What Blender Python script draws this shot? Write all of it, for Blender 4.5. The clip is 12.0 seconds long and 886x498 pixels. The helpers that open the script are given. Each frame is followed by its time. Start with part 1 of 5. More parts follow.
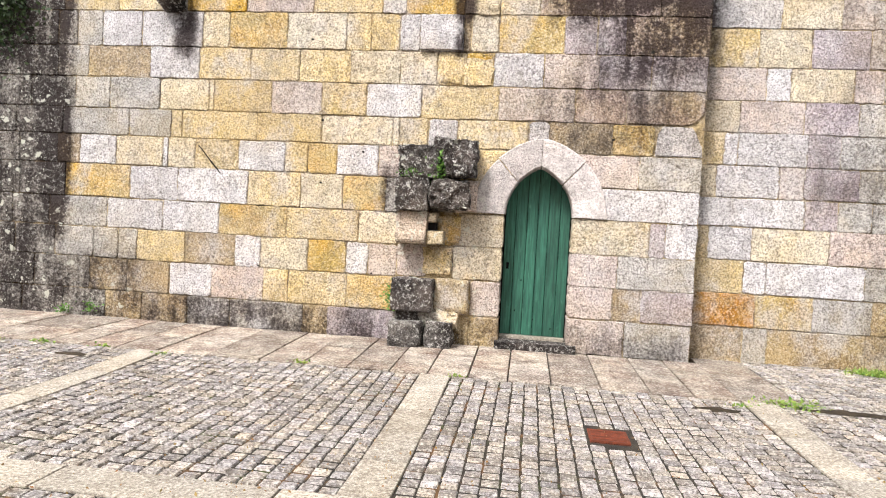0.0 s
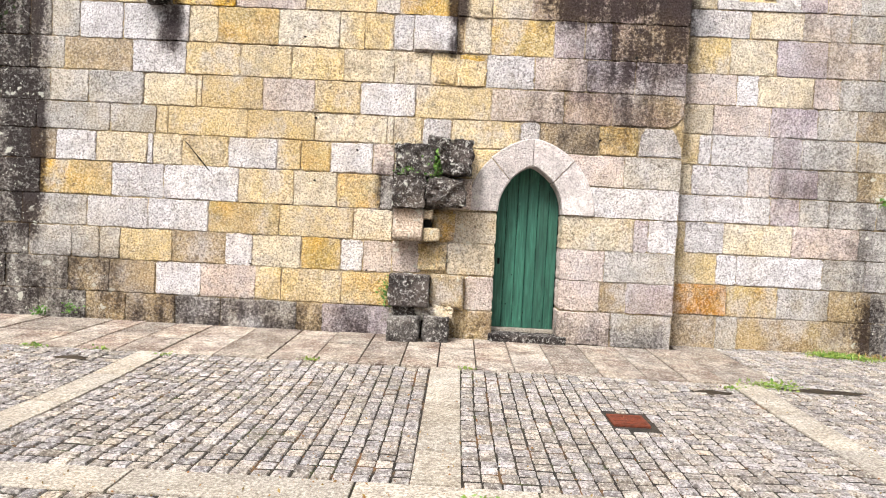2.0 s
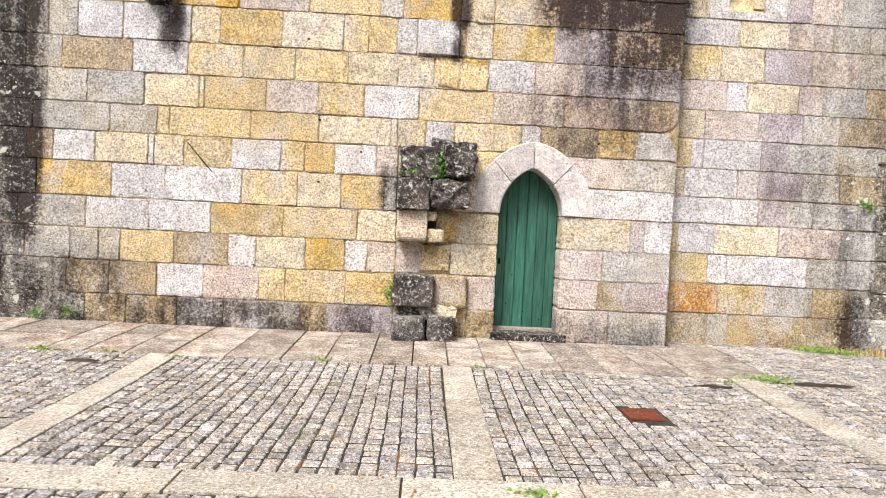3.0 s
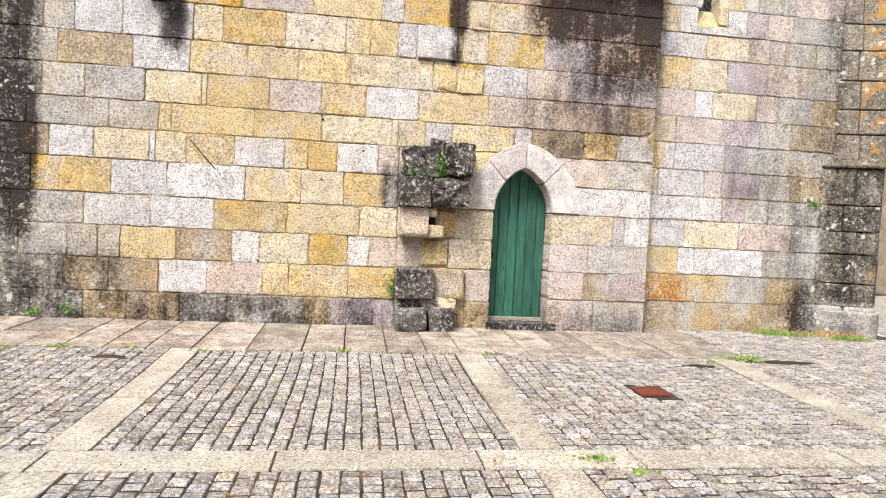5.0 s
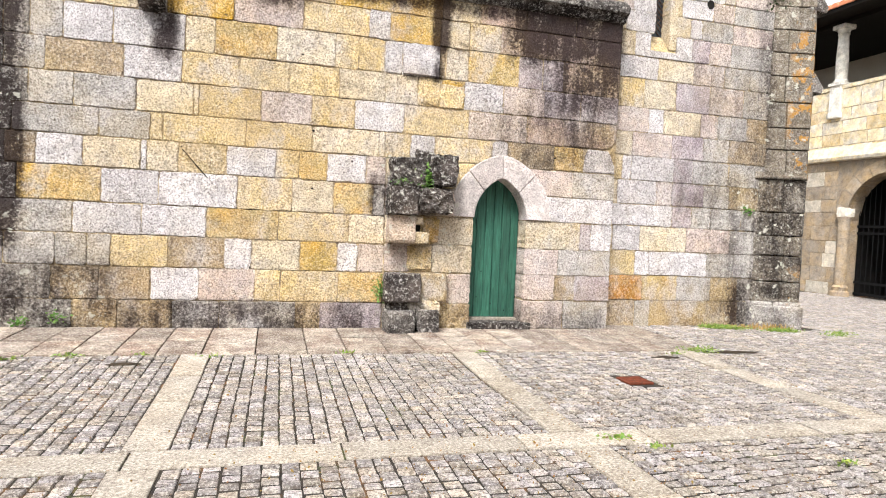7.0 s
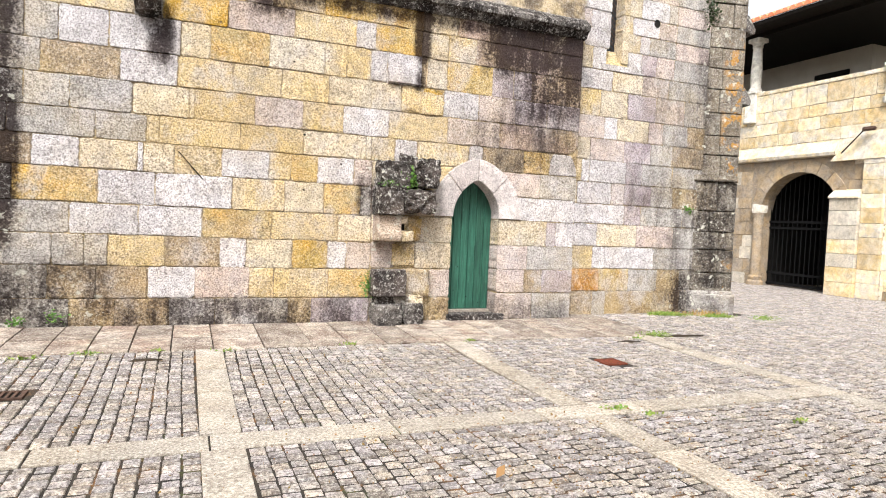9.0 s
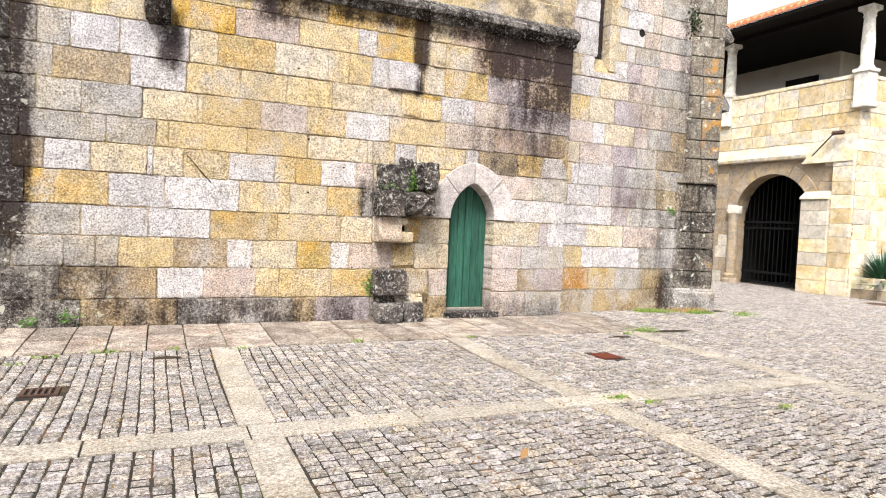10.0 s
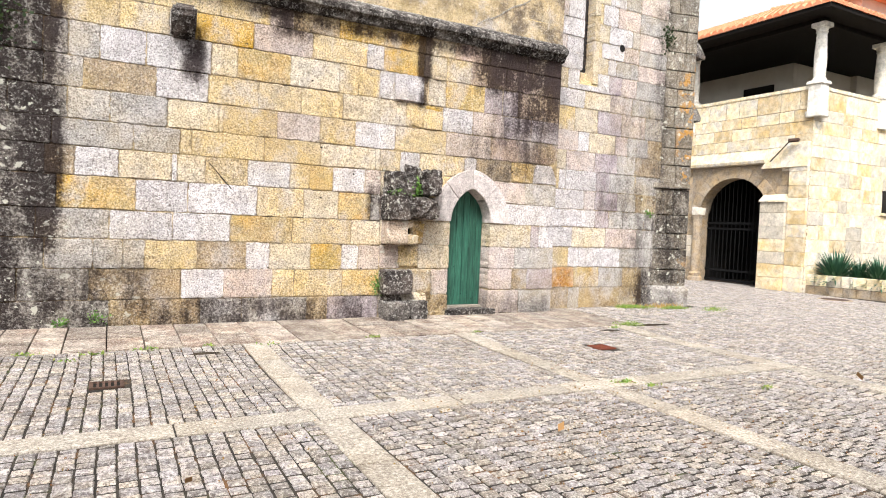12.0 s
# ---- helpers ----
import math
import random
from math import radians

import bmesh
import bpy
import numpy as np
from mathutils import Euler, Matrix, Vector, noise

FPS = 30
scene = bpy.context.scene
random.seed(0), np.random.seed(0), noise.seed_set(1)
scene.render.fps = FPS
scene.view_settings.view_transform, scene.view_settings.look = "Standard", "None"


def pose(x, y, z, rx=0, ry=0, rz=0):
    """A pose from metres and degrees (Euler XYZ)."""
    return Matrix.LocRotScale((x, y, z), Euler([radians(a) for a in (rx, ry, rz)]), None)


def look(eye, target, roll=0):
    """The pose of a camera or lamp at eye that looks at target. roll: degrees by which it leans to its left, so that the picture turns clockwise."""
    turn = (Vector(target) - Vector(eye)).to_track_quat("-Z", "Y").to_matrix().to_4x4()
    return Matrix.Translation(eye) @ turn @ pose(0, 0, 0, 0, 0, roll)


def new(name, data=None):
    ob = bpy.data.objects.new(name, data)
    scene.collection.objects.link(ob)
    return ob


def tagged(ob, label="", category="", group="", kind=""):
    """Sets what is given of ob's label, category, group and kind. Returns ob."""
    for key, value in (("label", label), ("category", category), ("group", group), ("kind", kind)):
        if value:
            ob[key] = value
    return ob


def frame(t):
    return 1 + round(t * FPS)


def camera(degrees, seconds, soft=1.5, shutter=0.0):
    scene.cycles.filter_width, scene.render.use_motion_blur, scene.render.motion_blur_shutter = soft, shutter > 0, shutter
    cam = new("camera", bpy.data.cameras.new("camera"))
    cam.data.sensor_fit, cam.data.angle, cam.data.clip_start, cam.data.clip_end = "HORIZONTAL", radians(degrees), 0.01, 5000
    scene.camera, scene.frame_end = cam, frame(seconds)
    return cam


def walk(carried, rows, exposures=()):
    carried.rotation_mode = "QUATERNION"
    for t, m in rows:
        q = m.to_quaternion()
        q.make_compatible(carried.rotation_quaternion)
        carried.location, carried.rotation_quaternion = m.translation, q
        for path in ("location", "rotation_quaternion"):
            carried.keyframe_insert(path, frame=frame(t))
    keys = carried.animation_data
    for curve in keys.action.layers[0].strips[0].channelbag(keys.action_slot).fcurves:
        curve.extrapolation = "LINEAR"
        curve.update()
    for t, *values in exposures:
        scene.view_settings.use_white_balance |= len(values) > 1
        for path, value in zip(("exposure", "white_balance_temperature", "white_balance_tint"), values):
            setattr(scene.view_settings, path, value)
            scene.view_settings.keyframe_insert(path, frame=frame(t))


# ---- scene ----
cam = camera(70.3, 12.0, soft=1.0)
METRES, EYE, TILT, LEAN, TURN = 5.837, 1.5, 0.0, 0.0, 7.4
ROWS = [
    (0.0, 0.0, 0.0, 0.0, 0.11, -2.06, -3.18),
    (0.5, -0.0294, -0.0168, -0.0009, -1.92, -2.16, -3.07),
    (1.0, -0.0589, -0.0172, -0.0011, -3.4, -2.23, -2.97),
    (1.5, -0.0927, -0.0122, 0.0023, -4.7, -2.35, -3.0),
    (2.0, -0.1316, -0.0268, 0.0023, -6.01, -2.4, -2.91),
    (2.5, -0.1692, -0.0377, 0.0052, -7.48, -2.34, -2.92),
    (3.0, -0.2103, -0.0393, 0.0036, -8.96, -2.36, -2.88),
    (5.0, -0.3755, -0.0777, 0.0018, -15.38, -2.61, -2.85),
    (5.5, -0.4169, -0.0842, 0.0043, -17.22, -2.55, -2.71),
    (6.0, -0.463, -0.1079, 0.0045, -19.1, -2.36, -2.64),
    (6.5, -0.5013, -0.1141, 0.0057, -20.82, -2.12, -2.63),
    (7.0, -0.542, -0.1125, 0.0077, -22.52, -2.13, -2.69),
    (7.5, -0.5856, -0.1197, 0.009, -24.41, -2.22, -2.63),
    (9.5, -0.7636, -0.1617, 0.0171, -30.69, -2.42, -2.53),
    (10.0, -0.8046, -0.1717, 0.0178, -31.7, -2.37, -2.49),
    (10.5, -0.8479, -0.1694, 0.016, -32.72, -2.34, -2.59),
    (11.0, -0.8862, -0.1741, 0.0199, -33.59, -2.38, -2.5),
    (11.5, -0.93, -0.1954, 0.0202, -34.5, -2.34, -2.44),
    (12.0, -0.9637, -0.2033, 0.0211, -35.29, -2.21, -2.4),
]
walk(cam, [(t, pose(0, 0, EYE, TILT, LEAN, TURN) @ pose(METRES * x, METRES * y, METRES * z, 90 + pitch, roll, yaw)) for t, x, y, z, yaw, pitch, roll in ROWS])

# ---- light ----
world = bpy.data.worlds.new("world")
scene.world = world
world.use_nodes = True
wn = world.node_tree
sky = wn.nodes.new("ShaderNodeTexSky")
sky.sky_type = "NISHITA"
sky.sun_disc = False
SUN_UP, SUN_TURN = 53.0, 214.0          # degrees above the horizon, compass turn from +y
sky.sun_elevation, sky.sun_rotation = radians(SUN_UP), radians(SUN_TURN)
sky.air_density, sky.dust_density, sky.ozone_density = 1.0, 4.0, 0.6
cloud = wn.nodes.new("ShaderNodeHueSaturation")      # thin cloud: a paler sky
cloud.inputs["Saturation"].default_value = 0.12
cloud.inputs["Value"].default_value = 1.75
wn.links.new(sky.outputs[0], cloud.inputs["Color"])
wn.links.new(cloud.outputs[0], wn.nodes["Background"].inputs[0])
wn.nodes["Background"].inputs[1].default_value = 0.15
sun_data = bpy.data.lights.new("sun", "SUN")
sun_data.energy, sun_data.angle, sun_data.color = 4.2, radians(13), (1.0, 0.945, 0.90)
sun = new("sun", sun_data)
_s, _c = math.sin(radians(SUN_TURN)), math.cos(radians(SUN_TURN))
_e = radians(SUN_UP)
sun.matrix_world = look((30 * _s * math.cos(_e), 30 * _c * math.cos(_e), 30 * math.sin(_e)), (0, 0, 0))
scene.view_settings.exposure = 0.20

# ---- materials ----
WALL_Y, RECESS_Y = 7.585, 7.93


class Nodes:
    """Short names for building a node tree."""

    def __init__(self, tree):
        self.t = tree

    def add(self, kind, operation=None):
        n = self.t.nodes.new(kind)
        if operation:
            n.operation = operation
        return n

    def put(self, socket, value):
        if isinstance(value, bpy.types.NodeSocket):
            self.t.links.new(value, socket)
        elif value is not None:
            socket.default_value = value

    def math(self, op, a, b=None, clamp=False):
        n = self.add("ShaderNodeMath", op)
        n.use_clamp = clamp
        self.put(n.inputs[0], a)
        self.put(n.inputs[1], b)
        return n.outputs[0]

    def ramp(self, v, a, b, lo=0.0, hi=1.0):
        n = self.add("ShaderNodeMapRange")
        n.interpolation_type = "SMOOTHSTEP"
        for i, x in enumerate((v, a, b, lo, hi)):
            self.put(n.inputs[i], x)
        return n.outputs[0]

    def mix(self, f, a, b, kind="MIX"):
        n = self.add("ShaderNodeMix")
        n.data_type, n.blend_type = "RGBA", kind
        self.put(n.inputs[0], f)
        self.put(n.inputs[6], (*a, 1) if isinstance(a, tuple) else a)
        self.put(n.inputs[7], (*b, 1) if isinstance(b, tuple) else b)
        return n.outputs[2]

    def noise(self, vec, scale, detail=4.0, rough=0.55):
        n = self.add("ShaderNodeTexNoise")
        self.put(n.inputs["Vector"], vec)
        n.inputs["Scale"].default_value = scale
        n.inputs["Detail"].default_value = detail
        n.inputs["Roughness"].default_value = rough
        return n.outputs[0]

    def cells(self, vec, scale):
        n = self.add("ShaderNodeTexVoronoi")
        self.put(n.inputs["Vector"], vec)
        n.inputs["Scale"].default_value = scale
        return n.outputs[0]

    def stretch(self, vec, s):
        n = self.add("ShaderNodeVectorMath", "MULTIPLY")
        self.put(n.inputs[0], vec)
        n.inputs[1].default_value = s
        return n.outputs[0]

    def bump(self, h, strength, dist):
        n = self.add("ShaderNodeBump")
        n.inputs["Strength"].default_value, n.inputs["Distance"].default_value = strength, dist
        self.put(n.inputs["Height"], h)
        return n.outputs[0]


def start_material(name):
    m = bpy.data.materials.new(name)
    m.use_nodes = True
    n = Nodes(m.node_tree)
    return m, n, m.node_tree.nodes["Principled BSDF"]


# Black algae, white and orange lichen, and painted shade, by place on the walls.
weather_shade = bpy.data.node_groups.new("weathering_and_shade", "ShaderNodeTree")
for nm in ("Dark", "Lichen", "Orange", "Warm"):
    weather_shade.interface.new_socket(name=nm, in_out="OUTPUT", socket_type="NodeSocketFloat")
g = Nodes(weather_shade)
w_out = g.add("NodeGroupOutput")
w_pos = g.add("ShaderNodeNewGeometry").outputs["Position"]
w_sep = g.add("ShaderNodeSeparateXYZ")
g.put(w_sep.inputs[0], w_pos)
WX, WZ = w_sep.outputs[0], w_sep.outputs[2]


def patch(x0, x1, sx, z0, z1, sz, weight):
    """A soft-edged patch of algae, lichen, rust or painted shade on a wall, in metres."""
    a = g.math("MULTIPLY", g.ramp(WX, x0 - sx, x0 + sx), g.ramp(WX, x1 - sx, x1 + sx, 1.0, 0.0))
    b = g.math("MULTIPLY", g.ramp(WZ, z0 - sz, z0 + sz), g.ramp(WZ, z1 - sz, z1 + sz, 1.0, 0.0))
    return g.math("MULTIPLY", g.math("MULTIPLY", a, b), weight)


def gather(patches):
    total = None
    for p in patches:
        total = p if total is None else g.math("MAXIMUM", total, p)
    return total


w_streak = g.noise(g.stretch(w_pos, (5.0, 5.0, 0.55)), 1.0, 5.0)
w_blotch = g.noise(w_pos, 2.3, 6.0, 0.65)
w_fine = g.noise(w_pos, 26.0, 4.0, 0.7)
w_mix = g.math("ADD", g.math("MULTIPLY", w_streak, 0.35), g.math("ADD", g.math("MULTIPLY", w_blotch, 0.40), g.math("MULTIPLY", w_fine, 0.40)))
dark_patches = gather([
    patch(-14, -6.20, 0.25, -1, 9, 0.1, 0.80),
    patch(-6.45, -5.98, 0.16, 1.0, 9, 0.6, 1.25),
    patch(-14, -6.3, 0.20, 3.3, 9, 0.4, 1.30),
    patch(-14, -1.6, 0.3, -0.4, 0.46, 0.10, 0.62),
    patch(-14, -4.9, 0.5, -0.4, 0.95, 0.25, 0.66),
    # below the corbel: a dark streak
    patch(-4.60, -4.28, 0.14, 3.40, 4.3, 0.30, 0.80),
    patch(0.62, 2.2, 0.55, 3.15, 4.9, 0.45, 0.82),
    patch(0.10, 2.2, 0.25, 3.95, 4.9, 0.30, 1.05),
    patch(-0.10, 2.2, 0.50, 2.42, 3.4, 0.25, 0.56),
    patch(-1.60, 1.95, 0.10, -0.2, 0.40, 0.16, 0.52),
    patch(-1.00, -0.74, 0.09, 3.95, 4.9, 0.25, 1.15),
    # dark line at the proud block's lower right
    patch(-0.98, -0.80, 0.06, 3.50, 3.90, 0.15, 0.60),
    # band under the moulding: its shade put into the stone colour
    patch(-3.8, 2.2, 0.20, 4.50, 4.72, 0.10, 0.75),
    patch(-14, 2.2, 0.20, 4.70, 5.02, 0.03, 0.60),
    patch(-3.4, -2.7, 0.20, 4.3, 4.9, 0.15, 0.8),
    patch(3.9, 4.9, 0.55, -1, 2.75, 0.5, 0.46),
    patch(4.80, 9.0, 0.06, 0.55, 2.65, 0.05, 0.66),
    patch(4.98, 9.0, 0.05, 2.65, 9, 0.03, 0.36),
    # buttress plinth, darker below its top
    patch(4.80, 9.0, 0.06, -1, 0.42, 0.03, 0.42),
    # dark streak where the recess meets the buttress
    patch(4.66, 5.12, 0.14, 2.4, 9, 0.5, 0.55),
    # dark patch low at the recess's right end
    patch(4.25, 4.90, 0.20, 0.0, 0.85, 0.2, 0.85),
    patch(3.1, 4.3, 0.30, 1.9, 2.9, 0.3, 0.44),
    patch(3.3, 5.0, 0.5, 2.7, 4.6, 0.5, 0.34),
    # dark strip down the recess's left corner
    patch(1.95, 2.12, 0.06, -0.2, 2.4, 0.3, 0.45),
    # springer's shade painted on: beside its stones, over staining, and under the bracket
    patch(-1.80, -1.5, 0.10, 1.62, 2.2, 0.15, 0.70),
    patch(-1.6, -0.9, 0.06, 1.05, 1.30, 0.10, 0.35),
])
w_dark = g.ramp(g.math("MULTIPLY", dark_patches, g.ramp(w_mix, 0.42, 0.70, 0.28, 1.4)), 0.09, 0.92)
g.put(w_out.inputs["Dark"], w_dark)
lichen_patches = gather([patch(-14, -5.9, 0.4, -1, 3.4, 0.4, 1.0), patch(-14, -5.0, 0.4, -1, 0.7, 0.2, 0.8),
                         patch(4.3, 9, 0.25, 0.0, 2.6, 0.3, 1.0), patch(4.8, 9, 0.1, 2.5, 9, 0.3, 0.8),
                         patch(-1.7, -0.5, 0.1, -1, 2.6, 0.1, 0.8)])
w_warp = g.add("ShaderNodeVectorMath", "ADD")
g.put(w_warp.inputs[0], w_pos)
g.put(w_warp.inputs[1], g.stretch(g.add("ShaderNodeTexNoise").outputs[1], (0.12, 0.12, 0.12)))
w_spots = g.math("ADD", g.math("MINIMUM", g.cells(w_warp.outputs[0], 6.5), g.math("ADD", g.cells(w_warp.outputs[0], 17.0), 0.05)), g.math("MULTIPLY", g.noise(w_pos, 36.0, 5.0, 0.75), 0.34))
w_where = g.ramp(g.noise(w_pos, 3.2, 2.0), 0.42, 0.54)
g.put(w_out.inputs["Lichen"], g.math("MULTIPLY", g.math("MULTIPLY", g.ramp(w_spots, 0.36, 0.42, 1.0, 0.0), w_where), lichen_patches))
orange_patches = gather([patch(5.35, 6.2, 0.10, 2.6, 5.2, 0.4, 1.0), patch(5.4, 6.2, 0.1, 0.5, 1.0, 0.2, 0.9)])
g.put(w_out.inputs["Orange"], g.math("MULTIPLY", g.ramp(g.noise(w_pos, 3.4, 7.0, 0.72), 0.53, 0.57), orange_patches))

warm_patches = gather([patch(-4.3, -0.4, 0.5, 0.9, 4.8, 0.4, 0.75), patch(-5.6, -0.3, 0.4, 0.35, 1.3, 0.2, 0.55), patch(-0.2, 2.1, 0.3, 2.3, 3.3, 0.3, 0.45), patch(1.9, 4.6, 0.2, -0.2, 0.75, 0.15, 0.7)])
g.put(w_out.inputs["Warm"], g.math("MULTIPLY", g.ramp(g.noise(w_pos, 1.6, 6.0, 0.7), 0.36, 0.66), warm_patches))


def stone_material(name, c1, c2, growth_shade=1.0, speck=0.62, rough=0.9, spread=0.12, bump=1.0, islands=False, light=0.62, seep=None, crust=0.0, mottle=1.0):
    """Granite: two tones, dark and light grains, pits, and lichen, stains and painted shade on it."""
    m, n, b = start_material(name)
    pos = n.add("ShaderNodeNewGeometry").outputs["Position"]
    if islands:
        rnd = n.add("ShaderNodeNewGeometry").outputs["Random Per Island"]
    else:
        rnd = n.add("ShaderNodeObjectInfo").outputs["Random"]
    shift = n.add("ShaderNodeVectorMath", "MULTIPLY_ADD")
    cmb = n.add("ShaderNodeCombineXYZ")
    for i in range(3):
        n.put(cmb.inputs[i], rnd)
    n.put(shift.inputs[0], cmb.outputs[0])
    shift.inputs[1].default_value = (17.0, 31.0, 23.0)
    n.put(shift.inputs[2], pos)
    p = shift.outputs[0]
    col = n.mix(n.ramp(n.noise(p, 3.0, 5.0, 0.65), 0.38, 0.64), c1, c2)
    shade = n.ramp(n.noise(p, 5.5, 6.0, 0.75), 0.32, 0.68, 1 - 0.28 * mottle, 1 + 0.22 * mottle)
    tint = n.add("ShaderNodeVectorMath", "SCALE")
    n.put(tint.inputs[0], col)
    n.put(tint.inputs["Scale"], shade)
    col = tint.outputs[0]
    val = n.math("ADD", n.math("MULTIPLY", rnd, 2 * spread), 1 - spread)
    hsv = n.add("ShaderNodeHueSaturation")
    n.put(hsv.inputs["Color"], col)
    n.put(hsv.inputs["Value"], val)
    n.put(hsv.inputs["Saturation"], n.math("ADD", n.math("MULTIPLY", n.noise(p, 1.3, 1.0), 0.9), 0.6))
    col = hsv.outputs[0]
    seep = (1.0 if growth_shade else 0.0) if seep is None else seep
    if seep:
        # seepage that runs across the joints: rusty yellow, and bleached grey
        col = n.mix(n.math("MULTIPLY", n.ramp(n.noise(pos, 0.9, 5.0, 0.65), 0.45, 0.62), 0.50 * seep), col, (0.64, 0.48, 0.23))
        col = n.mix(n.math("MULTIPLY", n.ramp(n.noise(n.stretch(pos, (1.0, 1.0, 0.8)), 1.7, 6.0, 0.7), 0.50, 0.66), 0.55), col, (0.60, 0.575, 0.59))
        col = n.mix(n.math("MULTIPLY", n.ramp(n.noise(n.stretch(pos, (2.2, 2.2, 0.9)), 2.0, 6.0, 0.75), 0.54, 0.70), 0.42), col, (0.24, 0.19, 0.14))
    grain = n.noise(p, 46.0, 3.0, 0.8)
    pits = n.noise(p, 24.0, 5.0, 0.85)
    col = n.mix(n.math("MULTIPLY", n.ramp(grain, 0.50, 0.60), speck), col, (0.075, 0.055, 0.045))
    col = n.mix(n.math("MULTIPLY", n.ramp(grain, 0.48, 0.38), speck * light), col, (0.86, 0.83, 0.77))
    col = n.mix(n.math("MULTIPLY", n.ramp(pits, 0.57, 0.64), min(0.8, speck * 1.35)), col, (0.085, 0.062, 0.045))
    if growth_shade:
        gr = n.add("ShaderNodeGroup")
        gr.node_tree = weather_shade
        col = n.mix(n.math("MULTIPLY", gr.outputs["Dark"], min(1.0, 1.08 * growth_shade)), col, (0.105, 0.088, 0.092), "MULTIPLY")
        col = n.mix(n.math("MULTIPLY", gr.outputs["Warm"], 0.46 * growth_shade), col, (1.0, 0.845, 0.57), "MULTIPLY")
        col = n.mix(n.math("MULTIPLY", gr.outputs["Orange"], 0.85), col, (0.50, 0.24, 0.03))
        col = n.mix(n.math("MULTIPLY", gr.outputs["Lichen"], 0.85), col, (0.62, 0.62, 0.54))
    if crust:
        col = n.mix(n.math("MULTIPLY", n.ramp(n.noise(p, 17.0, 6.0, 0.88), 0.54, 0.59), crust), col, (0.58, 0.56, 0.53))
    n.put(b.inputs["Base Color"], col)
    b.inputs["Roughness"].default_value = rough
    b.inputs["Specular IOR Level"].default_value = 0.5 if rough < 0.6 else 0.25
    height = n.math("ADD", n.math("MULTIPLY", n.noise(p, 9.0, 6.0, 0.7), 1.0), n.math("MULTIPLY", pits, -1.0))
    height = n.math("ADD", height, n.math("MULTIPLY", grain, -0.45))
    n.put(b.inputs["Normal"], n.bump(height, bump, 0.026))
    return m


TONES = {
    "y": stone_material("stone_yellow", (0.70, 0.55, 0.30), (0.63, 0.52, 0.36)),
    "c": stone_material("stone_cream", (0.70, 0.62, 0.48), (0.62, 0.54, 0.43)),
    "o": stone_material("stone_ochre", (0.60, 0.395, 0.135), (0.57, 0.44, 0.21)),
    "g": stone_material("stone_grey", (0.48, 0.46, 0.44), (0.42, 0.395, 0.37), seep=0.5),
    "l": stone_material("stone_pale", (0.69, 0.665, 0.68), (0.60, 0.575, 0.595), seep=0.25),
    "b": stone_material("stone_brown", (0.43, 0.33, 0.21), (0.36, 0.29, 0.21)),
    "d": stone_material("stone_dark", (0.27, 0.245, 0.22), (0.40, 0.37, 0.33), crust=0.42, seep=0),
    "p": stone_material("stone_pinkish", (0.62, 0.525, 0.48), (0.55, 0.47, 0.45), seep=0.4),
    "r": stone_material("stone_rust", (0.62, 0.28, 0.06), (0.50, 0.30, 0.13)),
    "m": stone_material("stone_mauve", (0.40, 0.30, 0.28), (0.48, 0.375, 0.31)),
    "v": stone_material("stone_violet", (0.42, 0.36, 0.40), (0.48, 0.41, 0.42), seep=0.3),
}
MORTAR = stone_material("mortar", (0.62, 0.50, 0.33), (0.16, 0.125, 0.09), speck=0.4, spread=0.0)
ROUGH = stone_material("rough_stone", (0.016, 0.013, 0.014), (0.10, 0.085, 0.08), speck=0.4, light=0.3, crust=0.85, seep=0, bump=1.0)
PIER_A = stone_material("buttress_stone", (0.19, 0.165, 0.13), (0.29, 0.255, 0.20), crust=0.36, seep=0)
PIER_B = stone_material("buttress_stone_pale", (0.33, 0.285, 0.22), (0.24, 0.205, 0.155), crust=0.32, seep=0)
ARCH = stone_material("arch_stone", (0.68, 0.62, 0.60), (0.60, 0.55, 0.54), growth_shade=0.25, seep=0, spread=0.20, speck=0.38)
MOULD = stone_material("moulding_stone", (0.035, 0.03, 0.03), (0.24, 0.225, 0.21), speck=0.6, light=0.4, crust=0.7, seep=0, bump=0.9)
SETT = stone_material("sett_stone", (0.335, 0.315, 0.325), (0.375, 0.325, 0.265), growth_shade=0, mottle=1.6, speck=0.78, spread=0.36, bump=0.8, islands=True, rough=0.45)
SETT_ONE = stone_material("sett_stone_single", (0.335, 0.315, 0.325), (0.375, 0.325, 0.265), growth_shade=0, mottle=1.6, speck=0.78, spread=0.36, bump=0.8, rough=0.45)
STRIP = stone_material("strip_granite", (0.37, 0.335, 0.285), (0.31, 0.275, 0.23), growth_shade=0, mottle=0.6, speck=0.52, light=0.5, spread=0.14, bump=0.35)
FLAG = stone_material("flag_granite", (0.36, 0.315, 0.265), (0.19, 0.14, 0.115), growth_shade=0, mottle=1.5, speck=0.55, light=0.6, spread=0.26, bump=0.5)
CLOISTER = stone_material("cloister_stone", (0.80, 0.67, 0.44), (0.76, 0.70, 0.61), growth_shade=0, speck=0.22, spread=0.14, bump=0.5)
CLOISTER_GOLD = stone_material("cloister_stone_golden", (0.66, 0.50, 0.28), (0.70, 0.60, 0.43), growth_shade=0, speck=0.25, spread=0.16, bump=0.5)
CLOISTER_GREY = stone_material("cloister_stone_grey", (0.55, 0.50, 0.42), (0.62, 0.56, 0.46), growth_shade=0, speck=0.3, spread=0.16, bump=0.5)
CLOISTER_DARK = stone_material("arch_surround_stone", (0.39, 0.295, 0.19), (0.33, 0.275, 0.215), growth_shade=0, speck=0.35, spread=0.16, bump=0.6)
